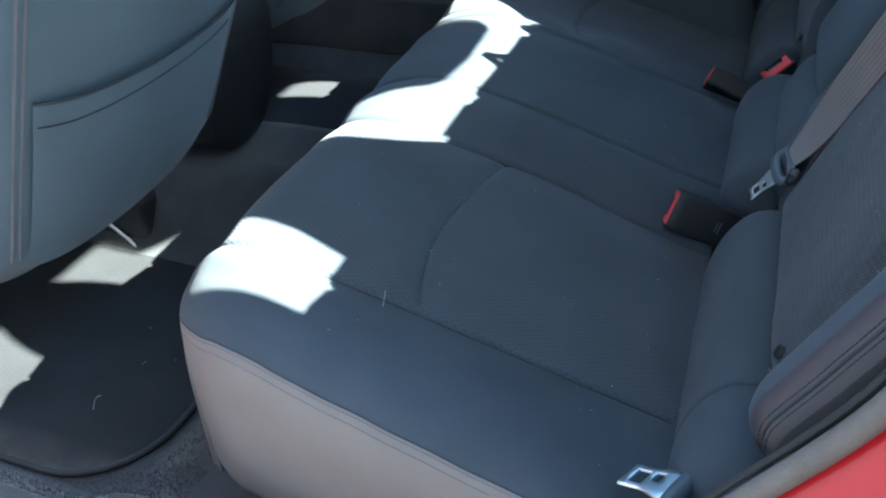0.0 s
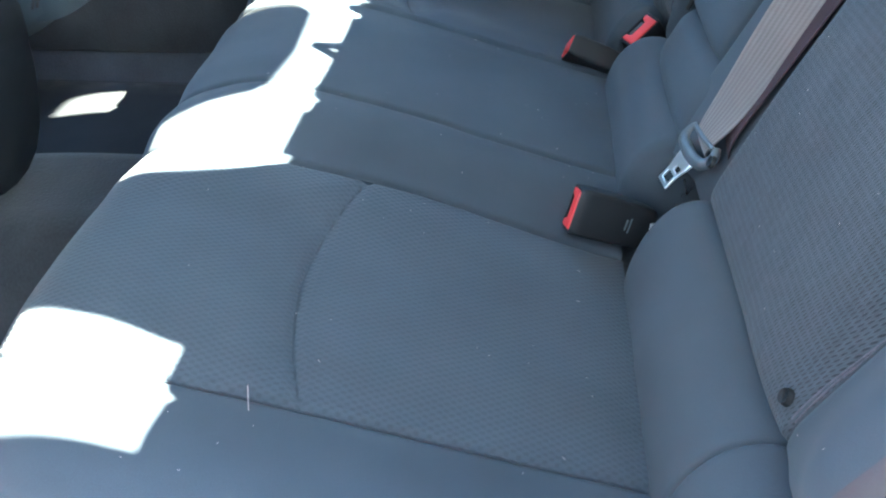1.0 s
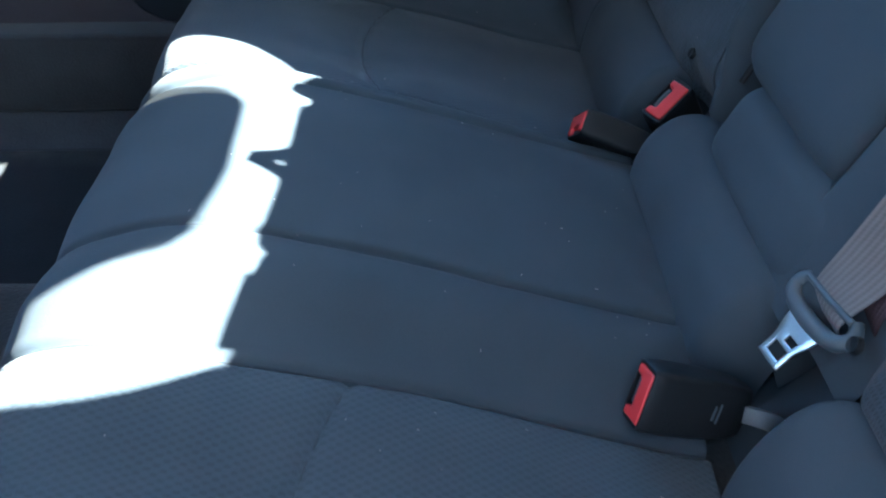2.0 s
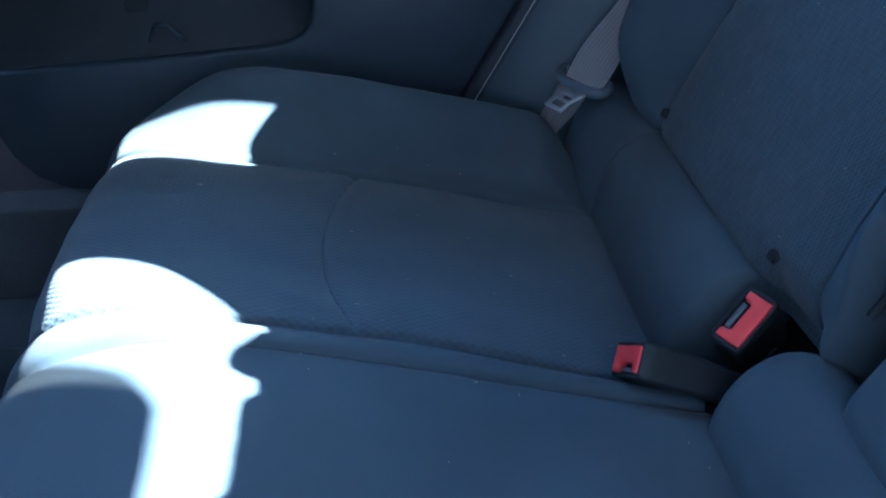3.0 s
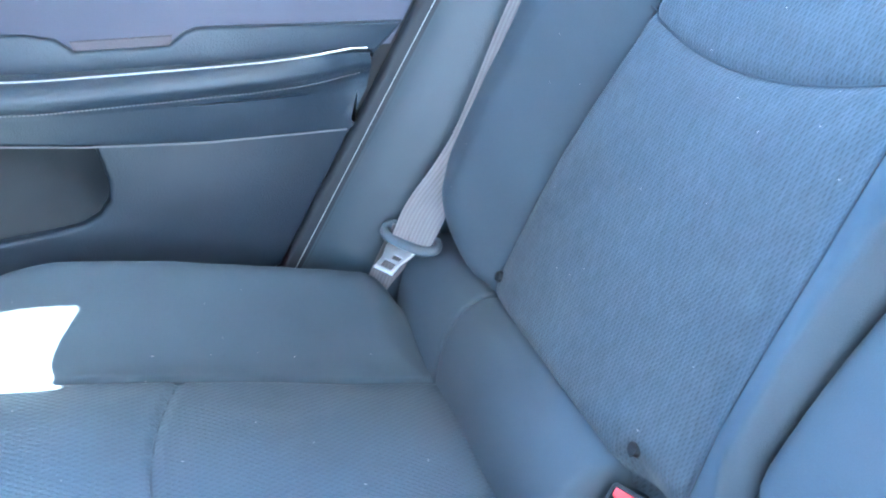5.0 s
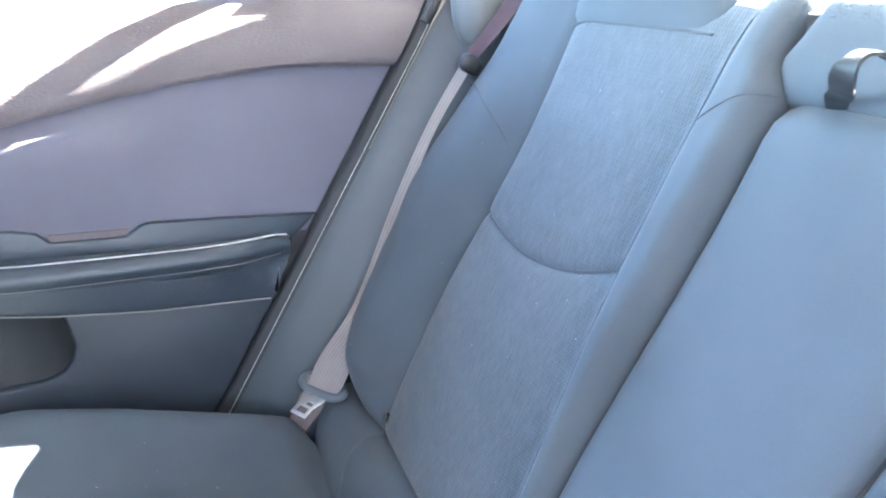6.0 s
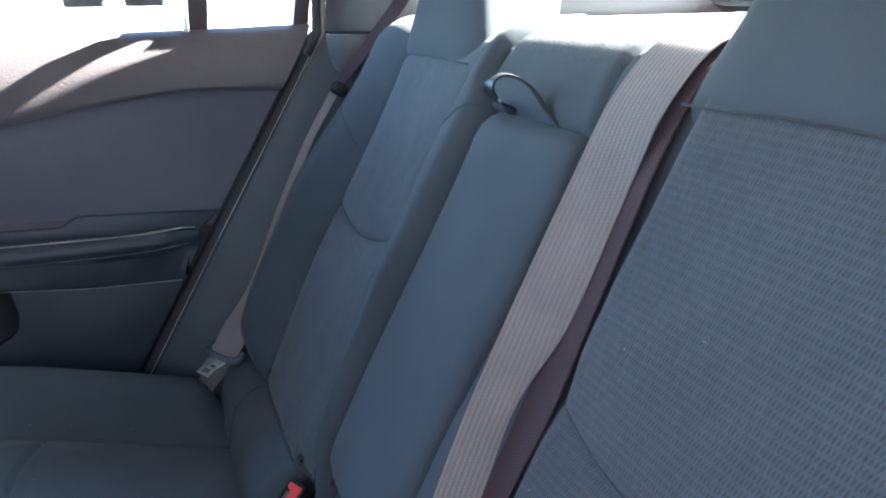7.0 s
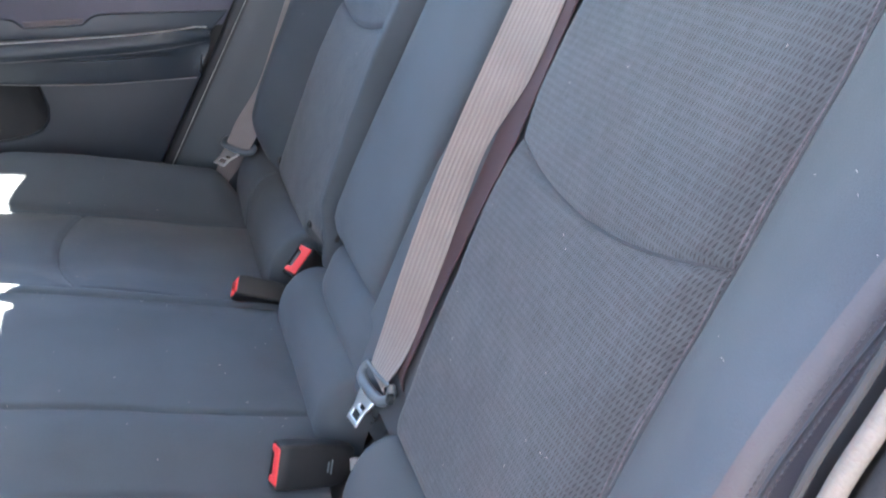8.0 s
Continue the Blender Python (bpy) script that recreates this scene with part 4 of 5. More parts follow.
sheet("padded_top", list(range(len(CURVE))), list(range(11)), upper_trim, PLASTIC_SOFT, door, "purple-grey grained padded top roll", flip=True, sharp=35)


def cloth_point(i, v):
    """Door cloth from the padded roll down to the armrest, swelling towards the cabin in its upper half."""
    x, zc = CURVE[i]
    z = zc + 0.006 + (0.856 - zc - 0.006) * v
    k = (x - FX) / (rear_edge(zc) - FX)
    x = FX + (rear_edge(z) - FX) * k
    swell = smooth(0.0, 0.22, v) * (1 - smooth(0.25, 1.0, v)) * smooth(-0.16, -0.34, x)
    return Vector((x, 0.717 - CLOTH_SWELL * swell, z))


CLOTH_SWELL = 0.024
sheet("cloth_panel", list(range(len(CURVE))), stretched(0, 1, 40), cloth_point, DOOR_CLOTH, door, "plain grey-purple padded cloth panel", flip=True)
part("door_inner", slab_bm([(x, z - 0.004) for x, z in CURVE] + [(FX, 0.846), (rear_edge(0.86), 0.86)], in_door(0.7552), 0.0, 0.030, 0.002), RUBBER, door, "dark board behind the cloth")
step = [(rear_edge(0.882) - 0.002, 0.882), (-0.255, 0.893), (-0.268, 0.889), (-0.285, 0.877), (-0.378, 0.879), (-0.392, 0.893), (-0.42, 0.900), (-0.60, 0.910), (-0.60, 0.85), (-0.07, 0.846)]
part("switch_bezel", slab_bm(step, in_door(0.755), 0.0, 0.048, 0.004, 3), PLASTIC, door, "dark plastic bezel with a pull cup")
part("pull_cup", slab_bm([(-0.286, 0.866), (-0.374, 0.868), (-0.380, 0.8885), (-0.280, 0.8865)], in_door(0.755), 0.0, 0.043, 0.002), PLASTIC_SOFT, door)


def armrest_ring(x):
    k = smooth(-0.062, -0.16, x) * (0.55 + 0.45 * smooth(-0.10, -0.50, x))
    e = smooth(-0.052, -0.085, x)
    out = 0.702 - 0.048 * k
    crease = float(np.interp(-x, (0.10, 0.265, 0.38, 0.50, 0.64, 1.04), (0.768, 0.772, 0.782, 0.798, 0.820, 0.875)))
    top = float(np.interp(-x, (0.06, 0.21, 0.41, 0.64, 1.04), (0.8575, 0.8545, 0.860, 0.877, 0.92)))
    pts = [(0.745, top - 0.006), (0.712, top), (out + 0.016 * k, top + 0.0012), (out + 0.006, top - 0.003), (out, top - 0.012), (out + 0.0015, top - 0.020),
           (out + 0.006, top - 0.024), (out + 0.008, top - 0.034), (0.700 - 0.006 * k, (top + crease) / 2), (0.697, crease + 0.006), (0.699, crease), (0.745, crease)]
    zm = (top + crease) / 2
    pts = [(y, zm + (z - zm) * (0.72 + 0.28 * e)) for y, z in pts]
    return [Vector((min(x, rear_edge(z) - 0.002 - 0.02 * (1 - e)), y, z)) for y, z in pts]


loft("door_armrest", [armrest_ring(x) for x in (-0.054, -0.060, -0.072, -0.09, -0.11, -0.14, -0.19, -0.26, -0.34, -0.42, -0.52, -0.64, -0.80, FX)], PLASTIC, door, "dark padded door armrest with stitched edge", sharp=50)
for dz, nm in ((-0.0205, "armrest_stitching"), (-0.0265, "armrest_stitching")):
    stitches(nm, [armrest_ring(x)[6] + Vector((0, -0.0012, dz + 0.0235)) for x in stretched(-0.085, -0.85, 190)], STITCH, door)
# Steel cord stands in for the sheen on the armrest's glossy top edge.
tube("sheen_bead", [armrest_ring(x)[2] + Vector((0, 0.004, 0.0008)) for x in stretched(-0.075, -0.9, 40)], 0.0011, CHROME, door, "steel cord drawn for the bright sheen along the armrest", sides=6)
# Pale cord drawn for the highlight on the lower panel's edge.
tube("crease_highlight", [armrest_ring(x)[10] + Vector((0, -0.002, -0.001)) for x in stretched(-0.105, -0.9, 40)], 0.0012, STITCH, door, sides=6)
lower = [(rear_edge(0.772), 0.772), (-0.265, 0.776), (-0.378, 0.784), (-0.3735, 0.760), (-0.370, 0.737), (-0.374, 0.715), (-0.386, 0.699), (-0.405, 0.690), (-0.432, 0.686), (-0.50, 0.682),
         (-0.575, 0.678), (-0.68, 0.674), (-0.76, 0.671), (-0.785, 0.655), (-0.788, 0.62), (-0.784, 0.59), (-0.772, 0.555), (-0.750, 0.525), (-0.715, 0.505), (-0.66, 0.498), (-0.40, 0.495), (rear_edge(0.60), 0.60)]
part("lower_panel", slab_bm(lower, in_door(0.755), 0.0, 0.052, 0.006, 3), DOOR_PLASTIC, door, "grained plastic lower door panel with map pocket")
part("front_plate", slab_bm([(-0.66, 0.49), (-0.66, 0.56), (-0.76, 0.66), (-0.80, 0.70), (-0.815, 0.85), (FX, 0.88), (FX, 0.47)], in_door(0.755), 0.0, 0.036, 0.004), PLASTIC_SOFT, door, "paler plastic plate at the front of the pocket")
# inside of the pocket; its black stands in for a deeper pocket's shade
pocket = []
for v in range(7):
    f = v / 6
    row = []
    for u in range(26):
        x = -0.365 - 0.46 * u / 25
        e = min(u / 4, (25 - u) / 4, 1)
        row.append(Vector((x, 0.710 + 0.032 * math.sin(math.pi * min(f * 1.15, 1)) * math.sqrt(max(e, 0)), 0.845 - 0.19 * f)))
    pocket.append(row)
sheet("pocket_liner", list(range(26)), list(range(7)), lambda u, v: pocket[v][u], BUCKLE, door, "shallow pocket liner, a deep pocket's shade put into its black")
part("bottle_recess", (lambda b: (bmesh.ops.create_cone(b, cap_ends=True, segments=28, radius1=0.016, radius2=0.014, depth=0.008),
     b.transform(pose(-0.585, 0.738, 0.735, 90)), b)[-1])(bmesh.new()), BUCKLE, door, "round dark plug in the pocket")
tube("pocket_clip", [(-0.572, 0.722, 0.672), (-0.574, 0.718, 0.698), (-0.564, 0.715, 0.716), (-0.548, 0.714, 0.716), (-0.534, 0.716, 0.700), (-0.524, 0.720, 0.676)], 0.0018, PLASTIC, door, "thin dark clip in the pocket")
g = bmesh.new()
bmesh.ops.create_cone(g, cap_ends=True, segments=16, radius1=0.0045, radius2=0.004, depth=0.030)
bmesh.ops.create_cone(g, cap_ends=True, segments=20, radius1=0.011, radius2=0.009, depth=0.005, matrix=Matrix.Translation((0, 0, -0.008)))
g.transform(pose(-0.056, 0.741, 1.188))
part("lock_pin", g, CHROME, door, "small bright lock pin in a round collar")
part("sill_felt", box_bm((1.16, 0.012, 0.010), (-0.46, 0.770, 1.163), 0.003), RUBBER, door)
# window frame above the sill
leaning("quarter_bar", lambda z: -0.050, lambda z: float(np.interp(z, (1.17, 1.44), (-0.020, -0.012))), 0.766, 0.012, FRAME_TRIM, door, "brown-grey quarter window bar", 1.168)
leaning("rear_frame", lambda z: float(np.interp(z, (1.165, 1.30, 1.44), (0.144, 0.150, 0.12))), lambda z: float(np.interp(z, (1.165, 1.30, 1.44), (0.1475, 0.1540, 0.124))), 0.770, 0.018, PAINT, door, "red painted window frame")
leaning("rear_gasket", lambda z: float(np.interp(z, (1.165, 1.30, 1.44), (0.120, 0.128, 0.10))), lambda z: float(np.interp(z, (1.165, 1.30, 1.44), (0.1435, 0.1495, 0.1195))), 0.767, 0.021, FRAME_TRIM, door)
part("top_frame", box_bm((1.20, 0.03, 0.035), (-0.45, 0.765 - lean(1.445), 1.445), 0.004), RUBBER, door)
leaning("window_glass", lambda z: FX + 0.03, lambda z: -0.0505, 0.763, 0.004, GLASS, door).visible_shadow = False
leaning("quarter_glass", lambda z: float(np.interp(z, (1.17, 1.44), (-0.0195, -0.0115))), lambda z: float(np.interp(z, (1.165, 1.30, 1.44), (0.1195, 0.1275, 0.0995))), 0.763, 0.004, GLASS, door).visible_shadow = False

# door seal and rear pillar trim
seal = thing("door_seal", "black rubber door seal with a pale cloth edge", "door seal", (-0.02, 0.70, 0.8))
pts = [(rear_edge(z) + 0.012, 0.702, z) for z in stretched(0.50, 1.172, 20)] + [(0.158, 0.715, 1.21), (0.168, 0.725, 1.30), (0.15, 0.73, 1.42)]
part("shut_face", slab_bm([(rear_edge(0.45) - 0.02, 0.45), (rear_edge(0.45) + 0.12, 0.45), (rear_edge(1.17) + 0.10, 1.17), (rear_edge(1.17) - 0.004, 1.17), (rear_edge(1.09) - 0.02, 1.09)], in_door(0.742), 0.0, 0.020, 0.002), RUBBER, seal, "black shut face behind the seal")
flat = [(0.002, 0.7125), (0.004, 0.7050), (0.010, 0.7020), (0.017, 0.7005), (0.023, 0.6990), (0.030, 0.6975)]
sheet("seal_band", list(range(6)), stretched(0.50, 1.176, 24), lambda u, v: Vector((rear_edge(v) + flat[u][0], flat[u][1] + 0.006 * smooth(1.10, 1.176, v), v)), GLOSS, seal, "flat dark shut band", flip=True)
tube("seal_bulb", pts[-5:], 0.0085, RUBBER, seal, "", 10)
tube("pale_edge", [(rear_edge(z) + 0.0195, 0.6990 + 0.006 * smooth(1.10, 1.176, z), z) for z in stretched(0.52, 1.174, 20)], 0.0004, PALE_TRIM, seal, "thin pale edge of the seal", 6)
tube("upper_seal", [(x + 0.013 - 0.005 * i / 9, y - 0.005 - 0.0006 * i, z) for i, (x, y, z) in enumerate(pts[-10:])], [0.0006, 0.0006, 0.0007, 0.0008, 0.0010, 0.0016, 0.0026, 0.0044, 0.0055, 0.0055], SEAL, seal, "pale cloth-covered upper seal", 10)

pillar = thing("pillar_trim", "blue-grey grained plastic trim of the far rear pillar", "pillar trim", (0.1, 0.69, 0.55))


def pillar_lower(u, v):
    z = 0.50 + (1.171 - 0.50) * v
    x0 = rear_edge(z) + 0.026
    x = x0 + (0.50 - 0.12 * v) * u
    return Vector((x, 0.698 - 0.030 * smooth(0.0, 0.25, u) - 0.010 * smooth(0.2, 0.8, u) * v, z))


sheet("lower_trim", stretched(0, 1, 24), stretched(0, 1, 20), pillar_lower, PLASTIC_PILLAR, pillar, flip=True)


def pillar_upper(u, v):
    z = 1.174 + (1.46 - 1.174) * v
    x0 = 0.168 + 0.012 * smooth(0, 0.2, v) - 0.05 * v * v
    x = x0 + 0.34 * u
    return Vector((x, 0.735 - 0.068 * math.sin(math.pi * min(u * 1.6, 0.5)) - 0.05 * v, z))


sheet("upper_trim", stretched(0, 1, 24), stretched(0, 1, 12), pillar_upper, PILLAR_COVER, pillar, "grey plastic upper pillar cover", flip=True)
tube("trim_gap", [pillar_upper(u, 0.0) + Vector((0, -0.001, -0.001)) for u in stretched(0.02, 0.6, 24)], 0.0022, BUCKLE, pillar, "dark gap under the upper cover", 6)
# bowl-shaped lower end of the cover, above the belt guide
rings = []
for j in range(9):
    f = j / 8
    z = 1.171 - 0.072 * f
    w = 0.040 * math.sqrt(max(1 - (f * 0.97) ** 2.2, 0.001))
    d = 0.046 * math.sqrt(max(1 - (f * 0.98) ** 2, 0.001))
    rings.append([Vector((0.206 + w * math.cos(q * math.pi / 12), 0.685 - d * max(math.sin(q * math.pi / 12), -0.1), z)) for q in range(24)])
loft("guide_bowl", rings, PILLAR_COVER, pillar, "rounded bowl of the belt outlet", sharp=60)

# ---- shelf, rear window and pillars ----
tagged(part("parcel_shelf", box_bm((0.70, 1.40, 0.05), (0.66, 0, 1.165), 0.01), FELT, None), "sunlit grey felt shelf behind the backrest", "parcel shelf", kind="structure")
sp = thing("tether_cover", "small dark cover set into the felt shelf", "tether anchor", (0.438, 0.213, 1.19))
part("cover_plate", box_bm((0.034, 0.020, 0.005), (0.438, 0.213, 1.1915), 0.002), BUCKLE, sp)

HEAD, FOOT = (0.335, 1.485), (0.98, 1.205)


def on_glass(a, b, h):
    """a across, b from the foot (0) to the head (1) of the rear window."""
    n = Vector((HEAD[1] - FOOT[1], 0, FOOT[0] - HEAD[0])).normalized()
    return Vector((FOOT[0] + (HEAD[0] - FOOT[0]) * b, a * (float(np.interp(b, (0.0, 0.30, 0.65, 0.82, 1.0), (1.0, 0.91, 0.760, 0.748, 0.738) if a > 0 else (1.0, 0.91, 0.800, 0.803, 0.800))) if abs(a) < 0.75 else 1 - 0.10 * b), FOOT[1] + (HEAD[1] - FOOT[1]) * b)) + n * h


def rounded(x0, x1, z0, z1, rx, rz, k=8):
    out = []
    for cx, cz, q0 in ((x1 - rx, z1 - rz, 0), (x0 + rx, z1 - rz, 90), (x0 + rx, z0 + rz, 180), (x1 - rx, z0 + rz, 270)):
        for i in range(k):
            q = radians(q0 + 90 * i / (k - 1))
            out.append((cx + rx * math.cos(q), cz + rz * math.sin(q)))
    return out


window = thing("window_1", "bright curved rear window with a dark printed border", "rear window", (1.0, 0, 1.2), kind="structure")
inner, outer = rounded(-0.74, 0.74, 0.014, 0.965, 0.07, 0.10), rounded(-0.765, 0.765, -0.03, 1.02, 0.008, 0.02)
sides = [max(1, int(math.hypot(inner[(i + 1) % len(inner)][0] - p[0], inner[(i + 1) % len(inner)][1] - p[1]) / 0.05)) for i, p in enumerate(inner)]
inner, outer = ([(p[0] + (q[0] - p[0]) * j / k, p[1] + (q[1] - p[1]) * j / k) for p, q, k in zip(o, o[1:] + o[:1], sides) for j in range(k)] for o in (inner, outer))
verts = [on_glass(a, b, 0.004) for a, b in inner] + [on_glass(a, b, 0.004) for a, b in outer] + [on_glass(a, b, -0.006) for a, b in inner] + [on_glass(a, b, -0.006) for a, b in outer]
n = len(inner)
faces = []
for i in range(n):
    k = (i + 1) % n
    faces += [[i, k, n + k, n + i], [2 * n + i, 3 * n + i, 3 * n + k, 2 * n + k], [i, 2 * n + i, 2 * n + k, k], [n + i, n + k, 3 * n + k, 3 * n + i]]
mesh_part("window_frame", verts, faces, RUBBER, window, "black printed border")
part("pane", slab_bm(inner, on_glass, -0.002, 0.002, 0), GLASS, window).visible_shadow = False
lamp = thing("stop_lamp", "high stop lamp housing under the rear window head", "stop lamp", (0.42, -0.05, 1.44))
part("lamp_housing", slab_bm(rounded(-0.120, 0.070, -0.06, 0.098, 0.035, 0.04), lambda a, b, h: Vector((0.352 + b, a, 1.455 - 0.42 * b + h)), -0.022, 0.004, 0.006), BUCKLE, lamp)
def on_lamp(a, b, h):
    return Vector((0.352 + b, a, 1.455 - 0.42 * b + h))


half = [(0.150, -0.06), (0.135, 0.03), (0.113, 0.071), (0.097, 0.090), (0.081, 0.111), (0.063, 0.119), (-0.038, 0.124), (-0.119, 0.121), (-0.138, 0.112), (-0.149, 0.092), (-0.175, 0.070), (-0.200, 0.054), (-0.198, -0.06)]
part("lamp_base", slab_bm(half, on_lamp, 0.005, 0.012, 0.002), BUCKLE, lamp, "wide dark base of the lamp")
skirt = [(0.200, -0.06), (0.188, 0.045), (0.152, 0.072), (0.127, 0.089), (0.098, 0.110), (0.070, 0.123), (-0.045, 0.131), (-0.123, 0.127), (-0.145, 0.116), (-0.156, 0.093), (-0.182, 0.072), (-0.206, 0.055), (-0.205, -0.06)]
part("lamp_skirt", slab_bm(skirt, on_lamp, 0.0125, 0.0140, 0), DOTS, lamp, "half-clear dotted band round the lamp base")
part("lamp_lens", slab_bm(rounded(-0.150, 0.045, 0.03, 0.085, 0.02, 0.02), lambda a, b, h: Vector((0.352 + b, a, 1.4605 - 0.42 * b + h)), -0.001, 0.001, 0.0), STOP_LENS, lamp)

for sg, nm in ((1, "wall_far_quarter"), (-1, "wall_near_quarter")):
    def quarter(u, v, sg=sg):
        x = 0.36 + 0.63 * u
        zt = min(1.47, HEAD[1] - (x - HEAD[0]) * (HEAD[1] - FOOT[1]) / (FOOT[0] - HEAD[0]) - 0.004)
        return Vector((x, sg * (0.655 + 0.085 * u - 0.03 * v), 1.184 + max(zt - 1.184, 0.004) * v))
    q = thing(nm, "pale grey trim of the rear quarter beside the rear window", "pillar", (0.6, sg * 0.68, 1.2), kind="structure")
    sheet("quarter_trim", stretched(0.39, 1, 16), stretched(0, 1, 10), quarter, QUARTER, q, flip=sg > 0)
    # Sunlit white of the trim's front part is painted as a pale colour.
    sheet("front_trim", stretched(0, 0.388, 10), stretched(0, 1, 10), quarter, PALE_TRIM, q, "front of the quarter trim, sun glare put into its pale colour", flip=sg > 0)
    low = [(0.10, 0.35), (1.55, 0.35), (1.55, 1.10), (1.02, 1.19), (0.36, 1.46), (0.20, 1.46), (0.205, 1.18), (0.10, 0.85)] if sg > 0 else \
          [(0.12, 0.35), (1.55, 0.35), (1.55, 1.10), (1.02, 1.19), (0.36, 1.46), (0.22, 1.46), (0.225, 1.18), (0.15, 0.98), (0.12, 0.90)]
    part("quarter_backing", slab_bm([(x + 0.01, z) for x, z in low], lambda a, b, h, sg=sg: Vector((a, sg * (0.735 + h), b)), 0.0, 0.012, 0.0), RUBBER, q, "dark inner face of the quarter")
    part("quarter_panel", slab_bm(low, lambda a, b, h, sg=sg: Vector((a, sg * (0.752 + h), b)), 0.0, 0.045, 0.02, 3), PAINT, q, "red painted rear quarter panel")
    # Unseen slab added to block sun that leaks behind the trims.
    core = [(rear_edge(0.5) + 0.06, 0.50), (0.55, 0.50), (0.55, 1.38), (0.36, 1.455), (0.25, 1.455), (0.25, 1.19), (rear_edge(1.16) + 0.06, 1.16)] if sg > 0 else [(0.24, 0.50), (0.55, 0.50), (0.55, 1.38), (0.36, 1.455), (0.26, 1.455)]
    part("pillar_blocker", slab_bm(core, lambda a, b, h, sg=sg: Vector((a, sg * (0.7035 + h), b)), 0.0, 0.030, 0.0), RUBBER, q, "added slab in the hollow pillar that stops sun leaking through")
tagged(part("boot_lid", box_bm((0.56, 1.46, 0.04), (1.30, 0, 1.14), 0.012), PAINT, None), "red painted boot lid behind the rear window", "boot lid", kind="structure")
tagged(part("wall_rear", box_bm((0.03, 1.40, 0.80), (1.55, 0, 0.74), 0.008), PAINT, None), "red painted rear end of the car", "wall", kind="structure")
tagged(part("wall_boot", box_bm((0.02, 1.34, 0.84), (0.42, 0, 0.74), 0.004), CARPET, None), "dark boot bulkhead behind the backrest", "wall", kind="structure")

# ---- roof ----
tagged(part("ceiling", box_bm((1.98, 1.20, 0.02), (-0.655, 0, 1.486), 0.006), LINER, None), "pale grey cloth headliner", "ceiling", kind="structure")
tagged(part("roof", box_bm((1.98, 1.28, 0.02), (-0.655, 0, 1.512), 0.008), PAINT, None), "red painted roof skin", "roof", kind="structure")
for sg, nm in ((1, "roof_rail_far"), (-1, "roof_rail_near")):
    tagged(part(nm, box_bm((1.98, 0.05, 0.05), (-0.655, sg * 0.627, 1.487), 0.012), PAINT, None), "red painted roof rail over the doors", "roof rail", kind="structure")

# ---- floor ----
def floor_z(x, y):
    hump = 0.165 * (1 - smooth(0.075, 0.20, abs(y))) * (1 - 0.12 * smooth(-0.75, -1.1, x))
    sill = 0.085 * smooth(0.615, 0.70, abs(y))
    toe = 0.05 * smooth(-0.70, -0.60, x)
    return 0.305 + hump + sill + toe + 0.003 * noise.noise((x * 7, y * 7, 0))


tagged(sheet("floor", lines(-0.70, 0.70, 0.02, False), lines(-2.1, -0.36, 0.02, False), lambda u, v: Vector((v, u, floor_z(v, u))), CARPET, None, "", flip=True),
       "dark worn carpet of the rear footwell with a centre hump", "floor", kind="structure")
tagged(part("seat_well", box_bm((0.50, 1.31, 0.03), (-0.11, 0.045, 0.49), 0.004), CARPET, None), "dark carpeted well under the rear bench", "floor", kind="structure")
tagged(part("floor_pan", box_bm((3.6, 1.40, 0.03), (-0.3, 0, 0.275), 0.0), RUBBER, None), "dark underside of the car floor", "floor pan", kind="structure")
for sg in (-1, 1):
    fm = thing("floor_mat", "black carpet floor mat with rounded corners, dusty at the edge", "floor mat", (-0.85, sg * 0.39, 0.31), group="rear floor mats")
    out = rounded(-1.30, -0.697, 0.165, 0.618, 0.12, 0.13)
    part("mat_top", slab_bm([(x, sg * y) for x, y in out], lambda a, b, h: Vector((a, b, floor_z(a, 0.4) + h)), 0.001, 0.011, 0.004), MAT, fm)
    tube("mat_binding", [Vector((x, sg * y, floor_z(x, 0.4) + 0.009)) for x, y in out + out[:1]], 0.004, RUBBER, fm)
for sg, nm in ((-1, "sill_trim_near"), (1, "sill_trim_far")):
    s = thing(nm, "scuffed grey carpeted sill with plastic step strip", "sill", (-0.7, sg * 0.70, 0.39), kind="structure")
    part("step_strip", slab_bm([(-1.9, 0.36), (-0.10, 0.36), (-0.10, 0.396 if sg < 0 else 0.500), (-1.9, 0.396 if sg < 0 else 0.500)], lambda a, b, h, sg=sg: Vector((a, sg * (0.725 - h), b)), 0.0, 0.035 if sg < 0 else 0.06, 0.010, 3), CARPET, s)
    part("outer_sill", slab_bm([(-1.9, 0.25), (0.0, 0.25), (0.0, 0.40), (-1.9, 0.40)], lambda a, b, h, sg=sg: Vector((a, sg * (0.728 + h), b)), 0.0, 0.06, 0.02, 3), PAINT, s, "red painted outer sill")

# ---- near door jamb: seal, dark trim and red bodywork ----
JAMB = dense([(-0.33, 0.39), (-0.20, 0.455), (-0.085, 0.565), (-0.012, 0.680), (0.050, 0.795), (0.076, 0.92), (0.100, 0.980), (0.16, 1.12), (0.20, 1.25), (0.20, 1.40)], 8)
jamb = thing("door_jamb", "near door opening with pale cloth seal and red bodywork", "door jamb", (0.0, -0.69, 0.6), kind="structure")
tube("jamb_seal", [(x, -0.690, z) for x, z in JAMB[:38]], 0.0088, SEAL, jamb, "pale cloth-covered seal", 10)
tube("upper_seal", [(x, -0.690, z) for x, z in JAMB[37:]], [0.0088, 0.0078, 0.0066, 0.0056] + [0.0052] * (len(JAMB) - 41), SEAL, jamb, "thinner upper run of the seal", 10)
